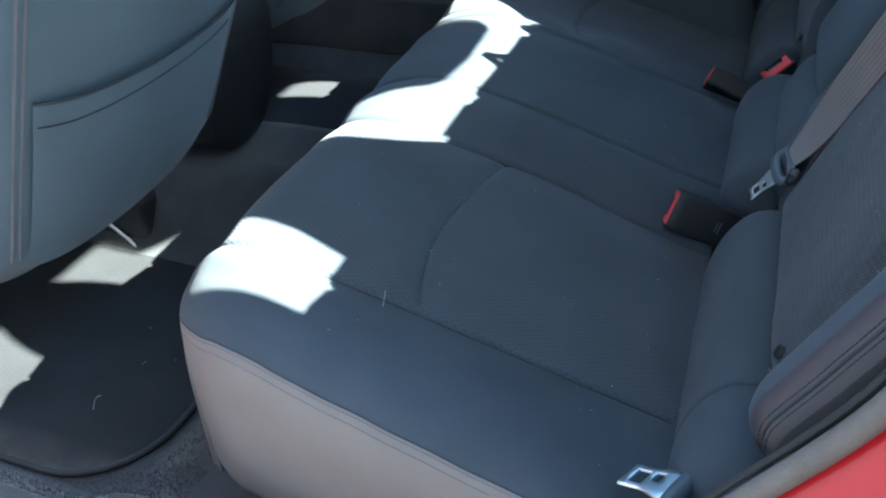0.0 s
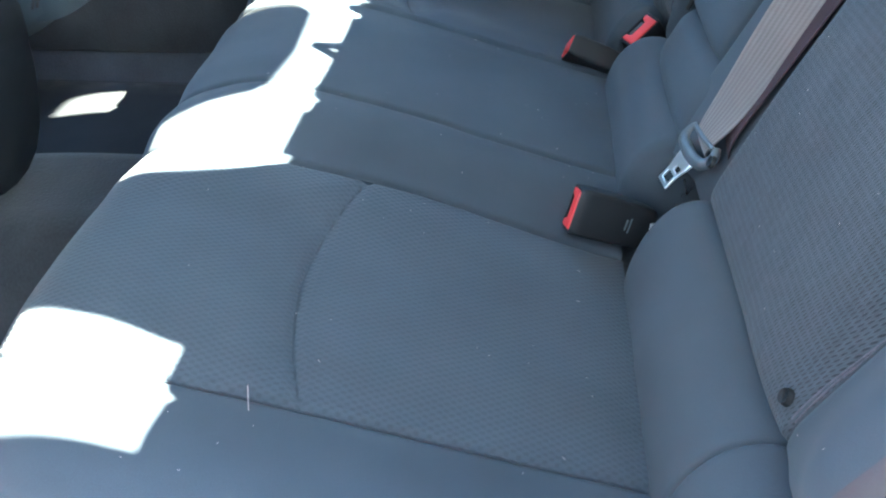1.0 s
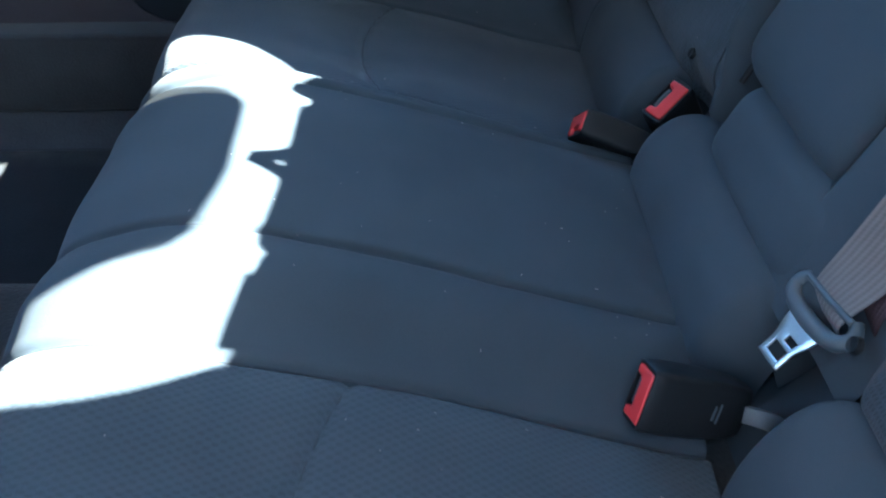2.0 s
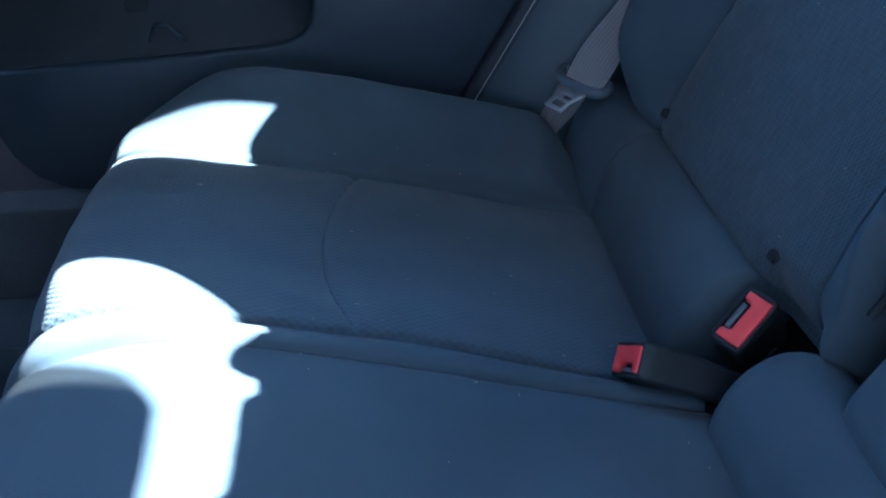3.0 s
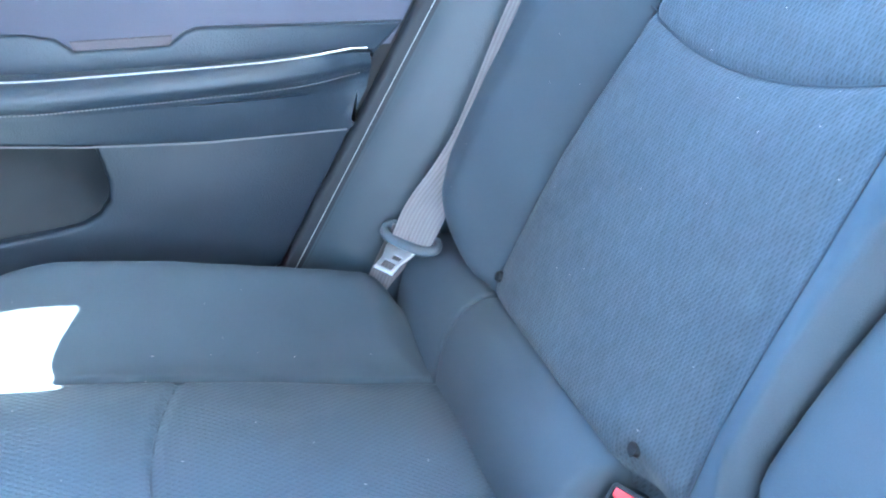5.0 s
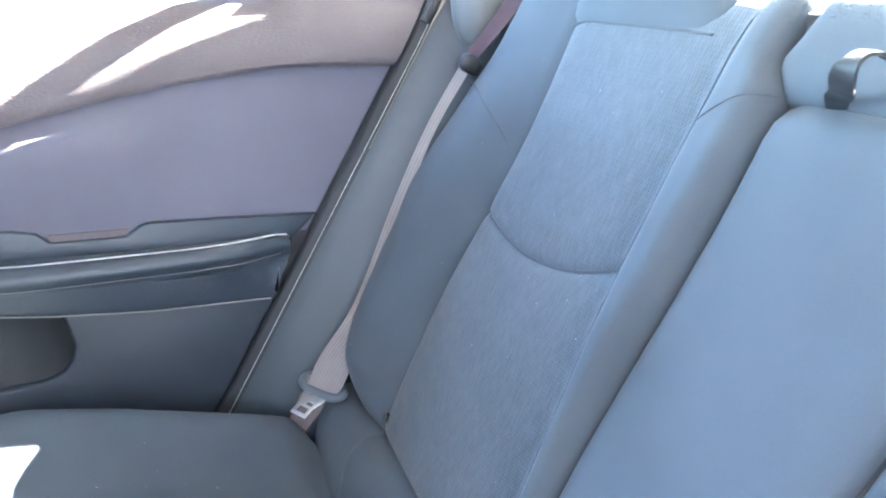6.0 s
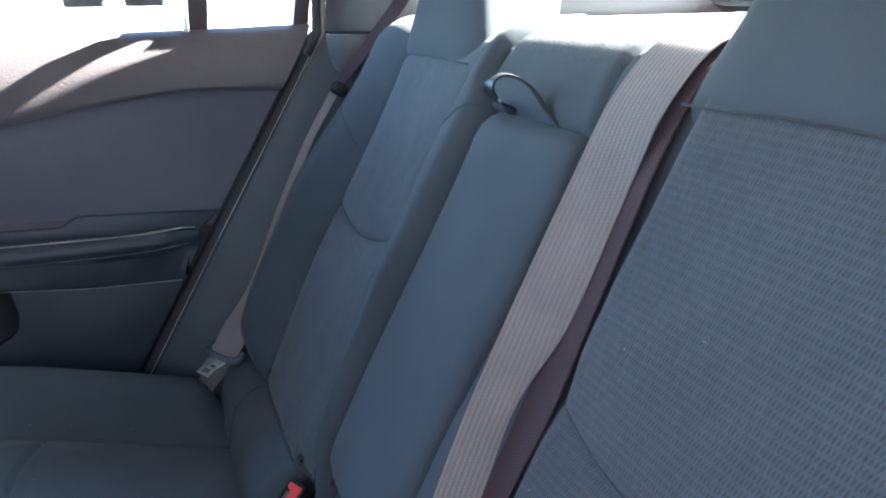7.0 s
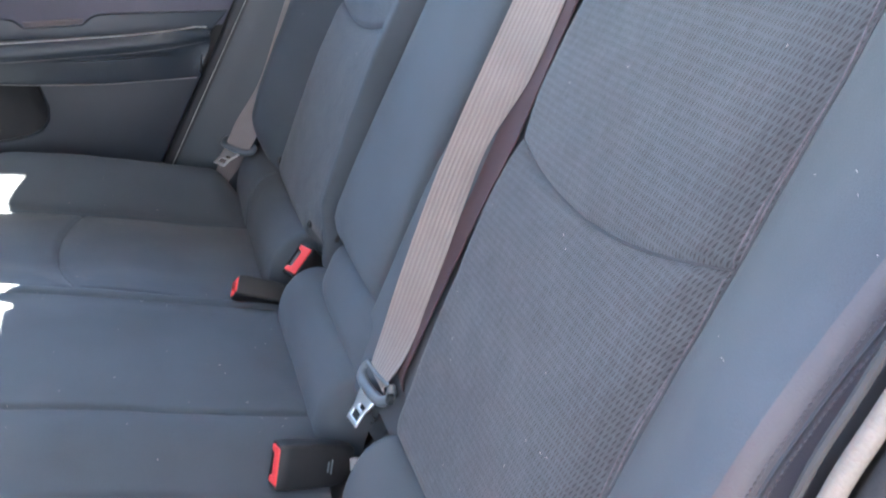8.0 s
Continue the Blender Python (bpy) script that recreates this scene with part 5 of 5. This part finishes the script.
tube("seal_lip", [(x - 0.008, -0.6815, z + 0.006) for x, z in JAMB[8:]], 0.0026, RUBBER, jamb, "thin dark lip along the seal", 8)
tube("jamb_rubber", [(x + 0.028, -0.704, z - 0.008) for x, z in JAMB[34:]], 0.022, RUBBER, jamb, "black rubber outer lip", 10)
verts, faces, w = [], [], 5
for x, z in JAMB:
    verts += [Vector((x + 0.004, -0.680, z)), Vector((x + 0.016, -0.702, z - 0.006)), Vector((x + 0.030, -0.716, z - 0.012)), Vector((x + 0.040, -0.745, z - 0.016)), Vector((x + 0.060, -0.785, z - 0.024))]
for j in range(len(JAMB) - 1):
    for i in range(w - 1):
        faces.append([j * w + i, (j + 1) * w + i, (j + 1) * w + i + 1, j * w + i + 1])
mesh_part("jamb_flange", verts[:37 * w], [f for f in faces if max(f) < 37 * w], PAINT, jamb, "red painted door flange")
verts, faces = [], []
for x, z in JAMB:
    verts += [Vector((x + 0.006, -0.688, z)), Vector((x + 0.03, -0.672, z)), Vector((x + 0.20, -0.668, z + 0.01))]
for j in range(len(JAMB) - 1):
    for i in range(2):
        faces.append([j * 3 + i, j * 3 + i + 1, (j + 1) * 3 + i + 1, (j + 1) * 3 + i])
mesh_part("jamb_trim", verts, faces, PLASTIC, jamb, "dark plastic trim beside the backrest")

# ---- front seats ----
def front_seat(yc, shift, label, rise=0.0):
    st = thing("front_seat", label, "car seat", (-1.05 + shift, yc, 0.31), group="front seats")

    def bk(a, b, h):
        """a across, b up the leaning back face, h out to the rear."""
        return Vector((-0.83 + shift + 0.400 * b + 0.917 * h, yc + a, 0.50 + rise + 0.917 * b - 0.40 * h))
    rings = []
    m = 22
    for j in range(m + 1):
        f = j / m
        b = 0.028 + 0.72 * f
        w = 0.235 + 0.015 * math.sin(math.pi * f) - 0.05 * smooth(0.75, 1.0, f) - 0.03 * (1 - smooth(0, 0.12, f))
        d = 0.075 * math.sqrt(max(0.02, 1 - max(0, (f - 0.9) / 0.1) ** 2)) * (0.55 + 0.45 * smooth(0, 0.1, f))
        ring = []
        for i in range(40):
            q = 2 * math.pi * i / 40
            c, s = math.cos(q), math.sin(q)
            sag = 0.020 * (c * c) * (1 - smooth(0, 0.25, f))
            ring.append(bk(w * math.copysign(abs(c) ** 0.5, c), b + sag, -0.075 + d * math.copysign(abs(s) ** 0.55, s)))
        rings.append(ring)
    loft("backrest", rings, SEATBACK, st, sharp=70)
    # map pocket: a second skin over the lower half, sagging at its hem
    def pocket_z(u):
        return 0.308 + 0.022 * u * u - 0.006 * u
    sheet("seat_pocket", stretched(-1, 1, 30), stretched(0, 1, 24), lambda u, v: bk(0.182 * u * (1 - 0.03 * (1 - v)), 0.055 + 0.03 * u * u + (pocket_z(u) - 0.055 - 0.03 * u * u) * v,
          0.0085 + 0.004 * math.sin(math.pi * v) * (1 - u * u) - 0.010 * abs(u) ** 6 - 0.012 * (1 - v) ** 6), SEATBACK, st, "sagging cloth map pocket", lambda u, v: (u * 0.19, v * 0.3), flip=True)
    tube("pocket_hem", [bk(0.182 * u, pocket_z(u), 0.0095 - 0.010 * abs(u) ** 6) for u in stretched(-1, 1, 30)], 0.0016, PIPING, st, "dark elastic edge of the pocket")
    tube("pocket_fold", [bk(0.181 * u, pocket_z(u) - 0.026 + 0.004 * u, 0.0102 - 0.010 * abs(u) ** 6) for u in stretched(-0.98, 0.9, 30)], 0.0008, PIPING, st, "sewn fold under the pocket edge")
    def skin(a, b):
        """Height of the seat back's own skin."""
        f = (b - 0.028) / 0.72
        w = 0.235 + 0.015 * math.sin(math.pi * f) - 0.05 * smooth(0.75, 1.0, f) - 0.03 * (1 - smooth(0, 0.12, f))
        d = 0.075 * math.sqrt(max(0.02, 1 - max(0, (f - 0.9) / 0.1) ** 2)) * (0.55 + 0.45 * smooth(0, 0.1, f))
        return -0.075 + d * max(0.0, 1 - (abs(a) / w) ** 4) ** 0.275
    for sg in (-1, 1):
        for off in (0.0, 0.009):
            tube("back_piping", [bk(sg * (0.186 + off + 0.003 * math.sin(6 * b)), b, skin(0.186 + off + 0.003 * math.sin(6 * b), b) + 0.0004) for b in stretched(0.115, 0.62, 60)], 0.0021, WELT, st, "pale raised piping down the seat back")
    # Unseen headrest, added to keep light from ahead off the rear bench.
    rings = []
    for j in range(15):
        f = j / 14
        e = min(f / 0.22, (1 - f) / 0.30, 1.0)
        k = math.sqrt(max(0.004, 1 - (1 - e) ** 2))
        rings.append([bk((0.135 - 0.012 * f) * (0.55 + 0.45 * k) * math.copysign(abs(math.cos(q)) ** 0.5, math.cos(q)), 0.775 + 0.185 * f,
                         -0.085 + 0.052 * k * math.copysign(abs(math.sin(q)) ** 0.6, math.sin(q)) - 0.05 * f) for q in (2 * math.pi * i / 32 for i in range(32))])
    loft("headrest", rings, SEATBACK, st, "unseen matching headrest on two posts, added to shade the bench", sharp=70)
    for sg in (-1, 1):
        tube("headrest_post", [bk(sg * 0.07, b, -0.085) for b in (0.72, 0.76, 0.80)], 0.006, CHROME, st, "bright steel headrest post", 10)
    part("seat_base", box_bm((0.46, 0.48, 0.10), (-1.36 + shift, yc, 0.475), 0.03, 3), FABRIC, st)
    for sg in (-1, 1):
        part("seat_rail", box_bm((0.46, 0.035, 0.035), (-1.345 + shift, yc + sg * 0.20, 0.345), 0.006), BUCKLE, st, "worn metal seat rail")
        if yc > 0 or sg < 0:
            continue
        part("rail_foot", box_bm((0.12, 0.09, 0.11), (-1.04 + shift, yc + sg * 0.247, 0.362), 0.016, 3), BUCKLE, st)
        tube("rail_wire", [(-1.0 + shift, yc + sg * 0.193, 0.316), (-1.03 + shift, yc + sg * 0.198, 0.336), (-1.065 + shift, yc + sg * 0.20, 0.358)], 0.0035, CHROME, st)
    return st


front_seat(-0.365, 0.0, "blue-grey cloth front seat seen from behind, with a map pocket")
front_seat(0.385, -0.085, "blue-grey cloth front seat seen from behind, further forward", 0.03)
con = thing("centre_console", "black plastic rear end of the centre console", "console", (-0.95, 0.0, 0.45))
rings = []
for x, w, z1 in ((-0.848, 0.092, 0.66), (-0.855, 0.106, 0.70), (-0.90, 0.115, 0.74), (-1.0, 0.118, 0.74), (-1.5, 0.12, 0.70)):
    rings.append([Vector((x, 0.012 + w * c, z)) for c, z in ((-0.70, 0.482), (-0.35, 0.478), (0.0, 0.481), (0.35, 0.494), (0.62, 0.518), (0.82, 0.548), (0.95, 0.585), (1.02, 0.625), (1.08, z1 - 0.03), (0.95, z1), (-0.95, z1), (-1.1, z1 - 0.03), (-1.02, 0.56), (-0.90, 0.505))])
loft("console_body", rings, BUCKLE, con)
part("console_lid", box_bm((0.34, 0.21, 0.03), (-1.10, 0, 0.757), 0.012, 3), PLASTIC, con, "dark grained armrest lid")

# ---- plain closing of the front of the cabin ----
for sg, nm in ((1, "wall_far_front"), (-1, "wall_near_front")):
    q = thing(nm, "red painted front door panel closing the cabin", "wall", (-1.5, sg * 0.74, 0.4), kind="structure")
    part("front_door", slab_bm([(-2.15, 0.35), (-1.05, 0.35), (-1.05, 1.165), (-2.15, 1.10)], lambda a, b, h, sg=sg: Vector((a, sg * (0.715 + h), b)), 0.0, 0.085, 0.01), PAINT, q)
    part("door_lining", slab_bm([(-2.15, 0.40), (-1.06, 0.40), (-1.06, 1.16), (-2.15, 1.09)], lambda a, b, h, sg=sg: Vector((a, sg * (0.712 - h), b)), 0.0, 0.02, 0.006), PLASTIC, q)
    part("centre_pillar", slab_bm([(-1.13, 0.35), (-1.035, 0.35), (-1.035, 1.17), (-1.05, 1.48), (-1.12, 1.48), (-1.13, 1.17)], lambda a, b, h, sg=sg: Vector((a, sg * (0.70 + h), b)), 0.0, 0.07, 0.012), PLASTIC, q)
# Unseen wall, taller than a dashboard to cut light from the windscreen.
tagged(part("wall_front", box_bm((0.06, 1.44, 1.14), (-2.15, 0, 0.85), 0.02), CARPET, None), "unseen dark wall closing the cabin front, raised to block light", "wall", kind="structure")

# ---- near rear door, standing open on its front hinges ----
# Out of view, implied by the open doorway; added to shade the near seat.
od = thing("car_door", "near rear door standing wide open, red outside and dark inside", "car door", m=pose(-1.055, -0.765, 0.0, 0, 0, -72))
part("outer_skin", slab_bm([(0.02, 0.40), (0.70, 0.40), (0.80, 0.62), (1.04, 0.86), (1.16, 1.165), (0.02, 1.165)], lambda a, b, h: Vector((a, -0.045 + h, b)), 0.0, 0.045, 0.004), PAINT, od, "red painted outer skin")
part("inner_lining", slab_bm([(0.04, 0.43), (0.69, 0.43), (0.78, 0.63), (1.02, 0.87), (1.13, 1.16), (0.04, 1.16)], lambda a, b, h: Vector((a, 0.001 + h, b)), 0.0, 0.05, 0.012, 3), DOOR_PLASTIC, od, "grained plastic lining")
part("inner_cloth", slab_bm([(0.10, 0.88), (0.98, 0.88), (1.07, 1.08), (0.70, 1.06), (0.10, 0.96)], lambda a, b, h: Vector((a, 0.052 + h, b)), 0.0, 0.006, 0.003), DOOR_CLOTH, od, "plain cloth panel")
loft("inner_armrest", [[Vector((x, 0.052 + d * c, 0.82 + 0.03 * e)) for c, e in ((0, -1), (0.8, -0.8), (1, 0), (0.8, 0.9), (0, 1))] for x, d in ((0.10, 0.03), (0.20, 0.05), (0.75, 0.05), (0.95, 0.015))], PLASTIC, od, "dark padded armrest")
tube("window_frame", [(0.03, -0.01, 1.16), (0.05, 0.06, 1.30), (0.12, 0.115, 1.44), (0.60, 0.12, 1.45), (1.05, 0.115, 1.43), (1.17, 0.06, 1.30), (1.15, -0.01, 1.16)], 0.015, RUBBER, od, "black window frame", 8)

# ---- outside ----
tagged(sheet("ground", stretched(-400, 400, 2), stretched(-400, 400, 2), lambda u, v: Vector((v, u, 0.0)), CONCRETE, None, "", flip=True), "sunlit pale concrete car park", "ground", kind="structure")


def parked_car(x, y, label):
    """A white car seen from its front, nose towards -y."""
    c = thing("parked_car", label, "car", group="parked cars", m=pose(x, y, 0) @ Matrix.Diagonal((1, 1, 1.22, 1)))
    rings = []
    for yy, w, z0, z1 in ((0.0, 0.78, 0.42, 1.05), (0.10, 0.90, 0.36, 1.20), (0.35, 0.95, 0.34, 1.30), (1.30, 0.97, 0.34, 1.38), (3.6, 0.97, 0.36, 1.38), (4.9, 0.94, 0.40, 1.32), (5.05, 0.86, 0.45, 1.2)):
        r = 0.10
        rings.append([Vector((a * w, yy, z)) for a, z in ((-1, z0 + r), (-0.94, z0), (0.94, z0), (1, z0 + r), (1, z1 - r * 1.4), (0.93, z1 - 0.02), (0.6, z1), (-0.6, z1), (-0.93, z1 - 0.02), (-1, z1 - r * 1.4))])
    loft("body", rings, WHITE_PAINT, c)
    rings = [[Vector((a * w, y0, z)) for a in (-1, 1)] + [Vector((a * w, y0 + dy, z)) for a in (1, -1)] for w, y0, dy, z in ((0.86, 1.25, 3.3, 1.36), (0.80, 1.55, 2.8, 1.65), (0.72, 1.90, 2.2, 1.88))]
    loft("cabin", rings, WHITE_PAINT, c)
    part("windscreen", slab_bm([(-0.76, 0), (0.76, 0), (0.68, 0.52), (-0.68, 0.52)], lambda a, b, h: Vector((a, 1.29 + 0.68 * b - 0.75 * h, 1.40 + 0.83 * b + 0.66 * h)), 0.0, 0.02, 0.004), GLOSS, c, "dark windscreen")
    for sg in (-1, 1):
        part("headlamp", slab_bm(rounded(-0.15, 0.15, -0.09, 0.09, 0.05, 0.05), lambda a, b, h, sg=sg: Vector((sg * 0.68 + a, 0.06 - h, 1.04 + b)), -0.10, 0.01, 0.01), LAMP_GLASS, c, "clear headlamp")
        wheel = part("wheel", (lambda b: (bmesh.ops.create_cone(b, cap_ends=True, segments=28, radius1=0.36, radius2=0.36, depth=0.22), b.transform(pose(sg * 0.92, 0.95, 0.36, 0, 90)), b)[-1])(bmesh.new()), TYRE, c)
        mesh = (lambda b: (bmesh.ops.create_cone(b, cap_ends=True, segments=24, radius1=0.23, radius2=0.20, depth=0.235), b.transform(pose(sg * 0.92, 0.95, 0.36, 0, 90)), b)[-1])(bmesh.new())
        part("rim", mesh, ALLOY, wheel)
        # honeycomb grille half
        fr = part("grille", slab_bm(rounded(-0.14, 0.14, -0.042, 0.042, 0.02, 0.02), lambda a, b, h, sg=sg: Vector((sg * 0.205 + a, -0.012 - h, 1.03 + b)), -0.06, 0.0, 0.0), DARK_MESH, c, "black honeycomb grille")
        hb = bmesh.new()
        for r in range(5):
            for k in range(15):
                hx = sg * 0.205 - 0.126 + 0.018 * k + (0.009 if r % 2 else 0)
                if abs(hx - sg * 0.205) > 0.130:
                    continue
                bmesh.ops.create_cone(hb, cap_ends=False, segments=6, radius1=0.0105, radius2=0.009, depth=0.02, matrix=pose(hx, -0.018, 0.999 + 0.0155 * r, 90))
        part("honeycomb", hb, WHITE_PAINT, fr)
    part("bumper", box_bm((1.80, 0.16, 0.26), (0, 0.04, 0.58), 0.06, 3), WHITE_PAINT, c)
    return c


# Out of view: added to hold back near-side sky, its tone set for bounce.
tagged(part("wall_unseen", box_bm((60, 0.3, 9.0), (0, -2.45, 4.5), 0.0), WALL, None), "unseen wall added beside the car to block sky and bounce light", "wall", kind="structure")
parked_car(-0.245, 5.97, "white parked car facing the window, washed out by sunlight")
parked_car(1.86, 8.0, "white parked car beside another, partly hidden by the pillar")

# ---- lint on the cloth ----
rng = random.Random(5)
verts, faces = [], []


def fibre(p, n, size):
    n = Vector(n).normalized()
    a = n.orthogonal().normalized()
    a = (a * math.cos(rng.uniform(0, 6.28)) + n.cross(a) * math.sin(rng.uniform(0, 6.28))).normalized()
    b = n.cross(a)
    bend = rng.uniform(-0.5, 0.5)
    w = 0.00022
    k = len(verts)
    for i in range(4):
        f = i / 3 - 0.5
        c = p + n * 0.0012 + a * f * size + b * bend * f * f * size
        verts.extend([c - b * w, c + b * w, c + n * w * 1.6])
    for i in range(3):
        for j in range(3):
            q, r = k + 3 * i + j, k + 3 * i + (j + 1) % 3
            faces.append([q, r, r + 3, q + 3])


for _ in range(95):
    y = rng.uniform(-0.60, 0.60)
    s = rng.uniform(0.02, 0.42)
    fibre(cushion_point(s, y), (0.2, 0, 1), rng.choice((0.0009, 0.0012, 0.0015, 0.003)))
for _ in range(60):
    y = rng.choice((rng.uniform(-0.64, -0.25), rng.uniform(0.17, 0.6)))
    t = rng.uniform(0.0, 0.5)
    fibre(back_point(t, y), (-0.9, 0, 0.42), rng.choice((0.0009, 0.0012, 0.0018)))
tuft = [(-0.824, -0.512), (-0.833, -0.499), (-0.836, -0.491), (-0.831, -0.486)]
thread = [(-0.368, -0.492), (-0.364, -0.505), (-0.361, -0.516)]
for _ in range(5):
    y = rng.uniform(-0.56, -0.22)
    x = rng.uniform(-1.0, -0.67)
    fibre(Vector((x, y, floor_z(x, 0.4) + 0.0125)), (0, 0, 1), rng.choice((0.003, 0.004, 0.010)))
def strand(pts, n, w):
    """One longer thread through points lying on a surface with normal n."""
    k = len(verts)
    n = Vector(n).normalized()
    for i, p in enumerate(pts):
        d = (pts[min(i + 1, len(pts) - 1)] - pts[max(i - 1, 0)]).normalized()
        b = n.cross(d)
        verts.extend([p - b * w, p + b * w, p + n * w * 1.7])
    for i in range(len(pts) - 1):
        for j in range(3):
            q, r = k + 3 * i + j, k + 3 * i + (j + 1) % 3
            faces.append([q, r, r + 3, q + 3])


strand([Vector((x, y, floor_z(x, 0.4) + 0.0125)) for x, y in tuft], (0, 0, 1), 0.0005)
strand([cushion_point(float(np.interp(-x, -CUSHION.c[:, 0][:120], CUSHION.s[:120])), y) + Vector((0, 0, 0.0012)) for x, y in thread], (0.26, 0, 1), 0.0005)
LINT = mat("white_lint", (0.36, 0.32, 0.32), 0.9, vary=0.05)
tagged(mesh_part("lint", verts, faces, LINT, None), "tiny white lint fibres caught on the dark seat cloth", "lint", kind="stuff")

# ---- raised nap along the top rims of the backrest ----
verts, faces = [], []


def nap(p, n, size, thick=1.0):
    """One bent hair standing on p, leaning about the normal n."""
    d = (Vector(n) + Vector((rng.uniform(-0.7, 0.7), rng.uniform(-0.9, 0.9), rng.uniform(-0.3, 0.5)))).normalized()
    b = d.orthogonal().normalized()
    k = len(verts)
    droop = Vector((rng.uniform(-0.4, 0.1), rng.uniform(-0.4, 0.4), -0.3)) * size
    for f, w in ((0.0, 0.00012), (0.6, 0.00010), (1.0, 0.00004)):
        c, w = p + d * size * f + droop * f * f, w * thick
        verts.extend([c - b * w, c + b * w, c + d.cross(b) * w * 1.6])
    for i in range(2):
        for j in range(3):
            q, r = k + 3 * i + j, k + 3 * i + (j + 1) % 3
            faces.append([q, r, r + 3, q + 3])


for _ in range(700):
    t = rng.uniform(0.560, 0.582)
    nap(head_panel(rng.uniform(0.01, 0.99), t), (-0.5, 0, 0.86), rng.uniform(0.0012, 0.0034))
for _ in range(150):
    nap(strip_point(rng.uniform(0.02, 0.98), rng.uniform(0.556, 0.575)), (-0.5, 0, 0.86), rng.uniform(0.001, 0.0025))
for _ in range(400):
    nap(back_point(rng.uniform(0.556, 0.575), rng.uniform(-0.52, -0.25), -0.001), (-0.5, 0, 0.86), rng.uniform(0.001, 0.003))
NAP = mat("loose_nap", (0.055, 0.062, 0.072), 1.0, vary=0.1, spec=0.0)
tagged(mesh_part("cloth_nap", verts, faces, NAP, None), "fine raised nap along the top rims of the backrest", "cloth nap", kind="stuff")

# worn pile of the carpet round the near mat
verts, faces = [], []
for _ in range(9000):
    x, y = rng.uniform(-1.05, -0.585), -rng.uniform(0.575, 0.70)
    if rng.random() < 0.4:
        x, y = rng.uniform(-0.70, -0.585), -rng.uniform(0.22, 0.62)
    nap(Vector((x, y, floor_z(x, y))), (0, 0, 1), rng.uniform(0.002, 0.007), 3.0)
tagged(mesh_part("carpet_pile", verts, faces, CARPET, None), "short fuzzy grey pile of the carpet beside the mat", "carpet pile", kind="stuff")
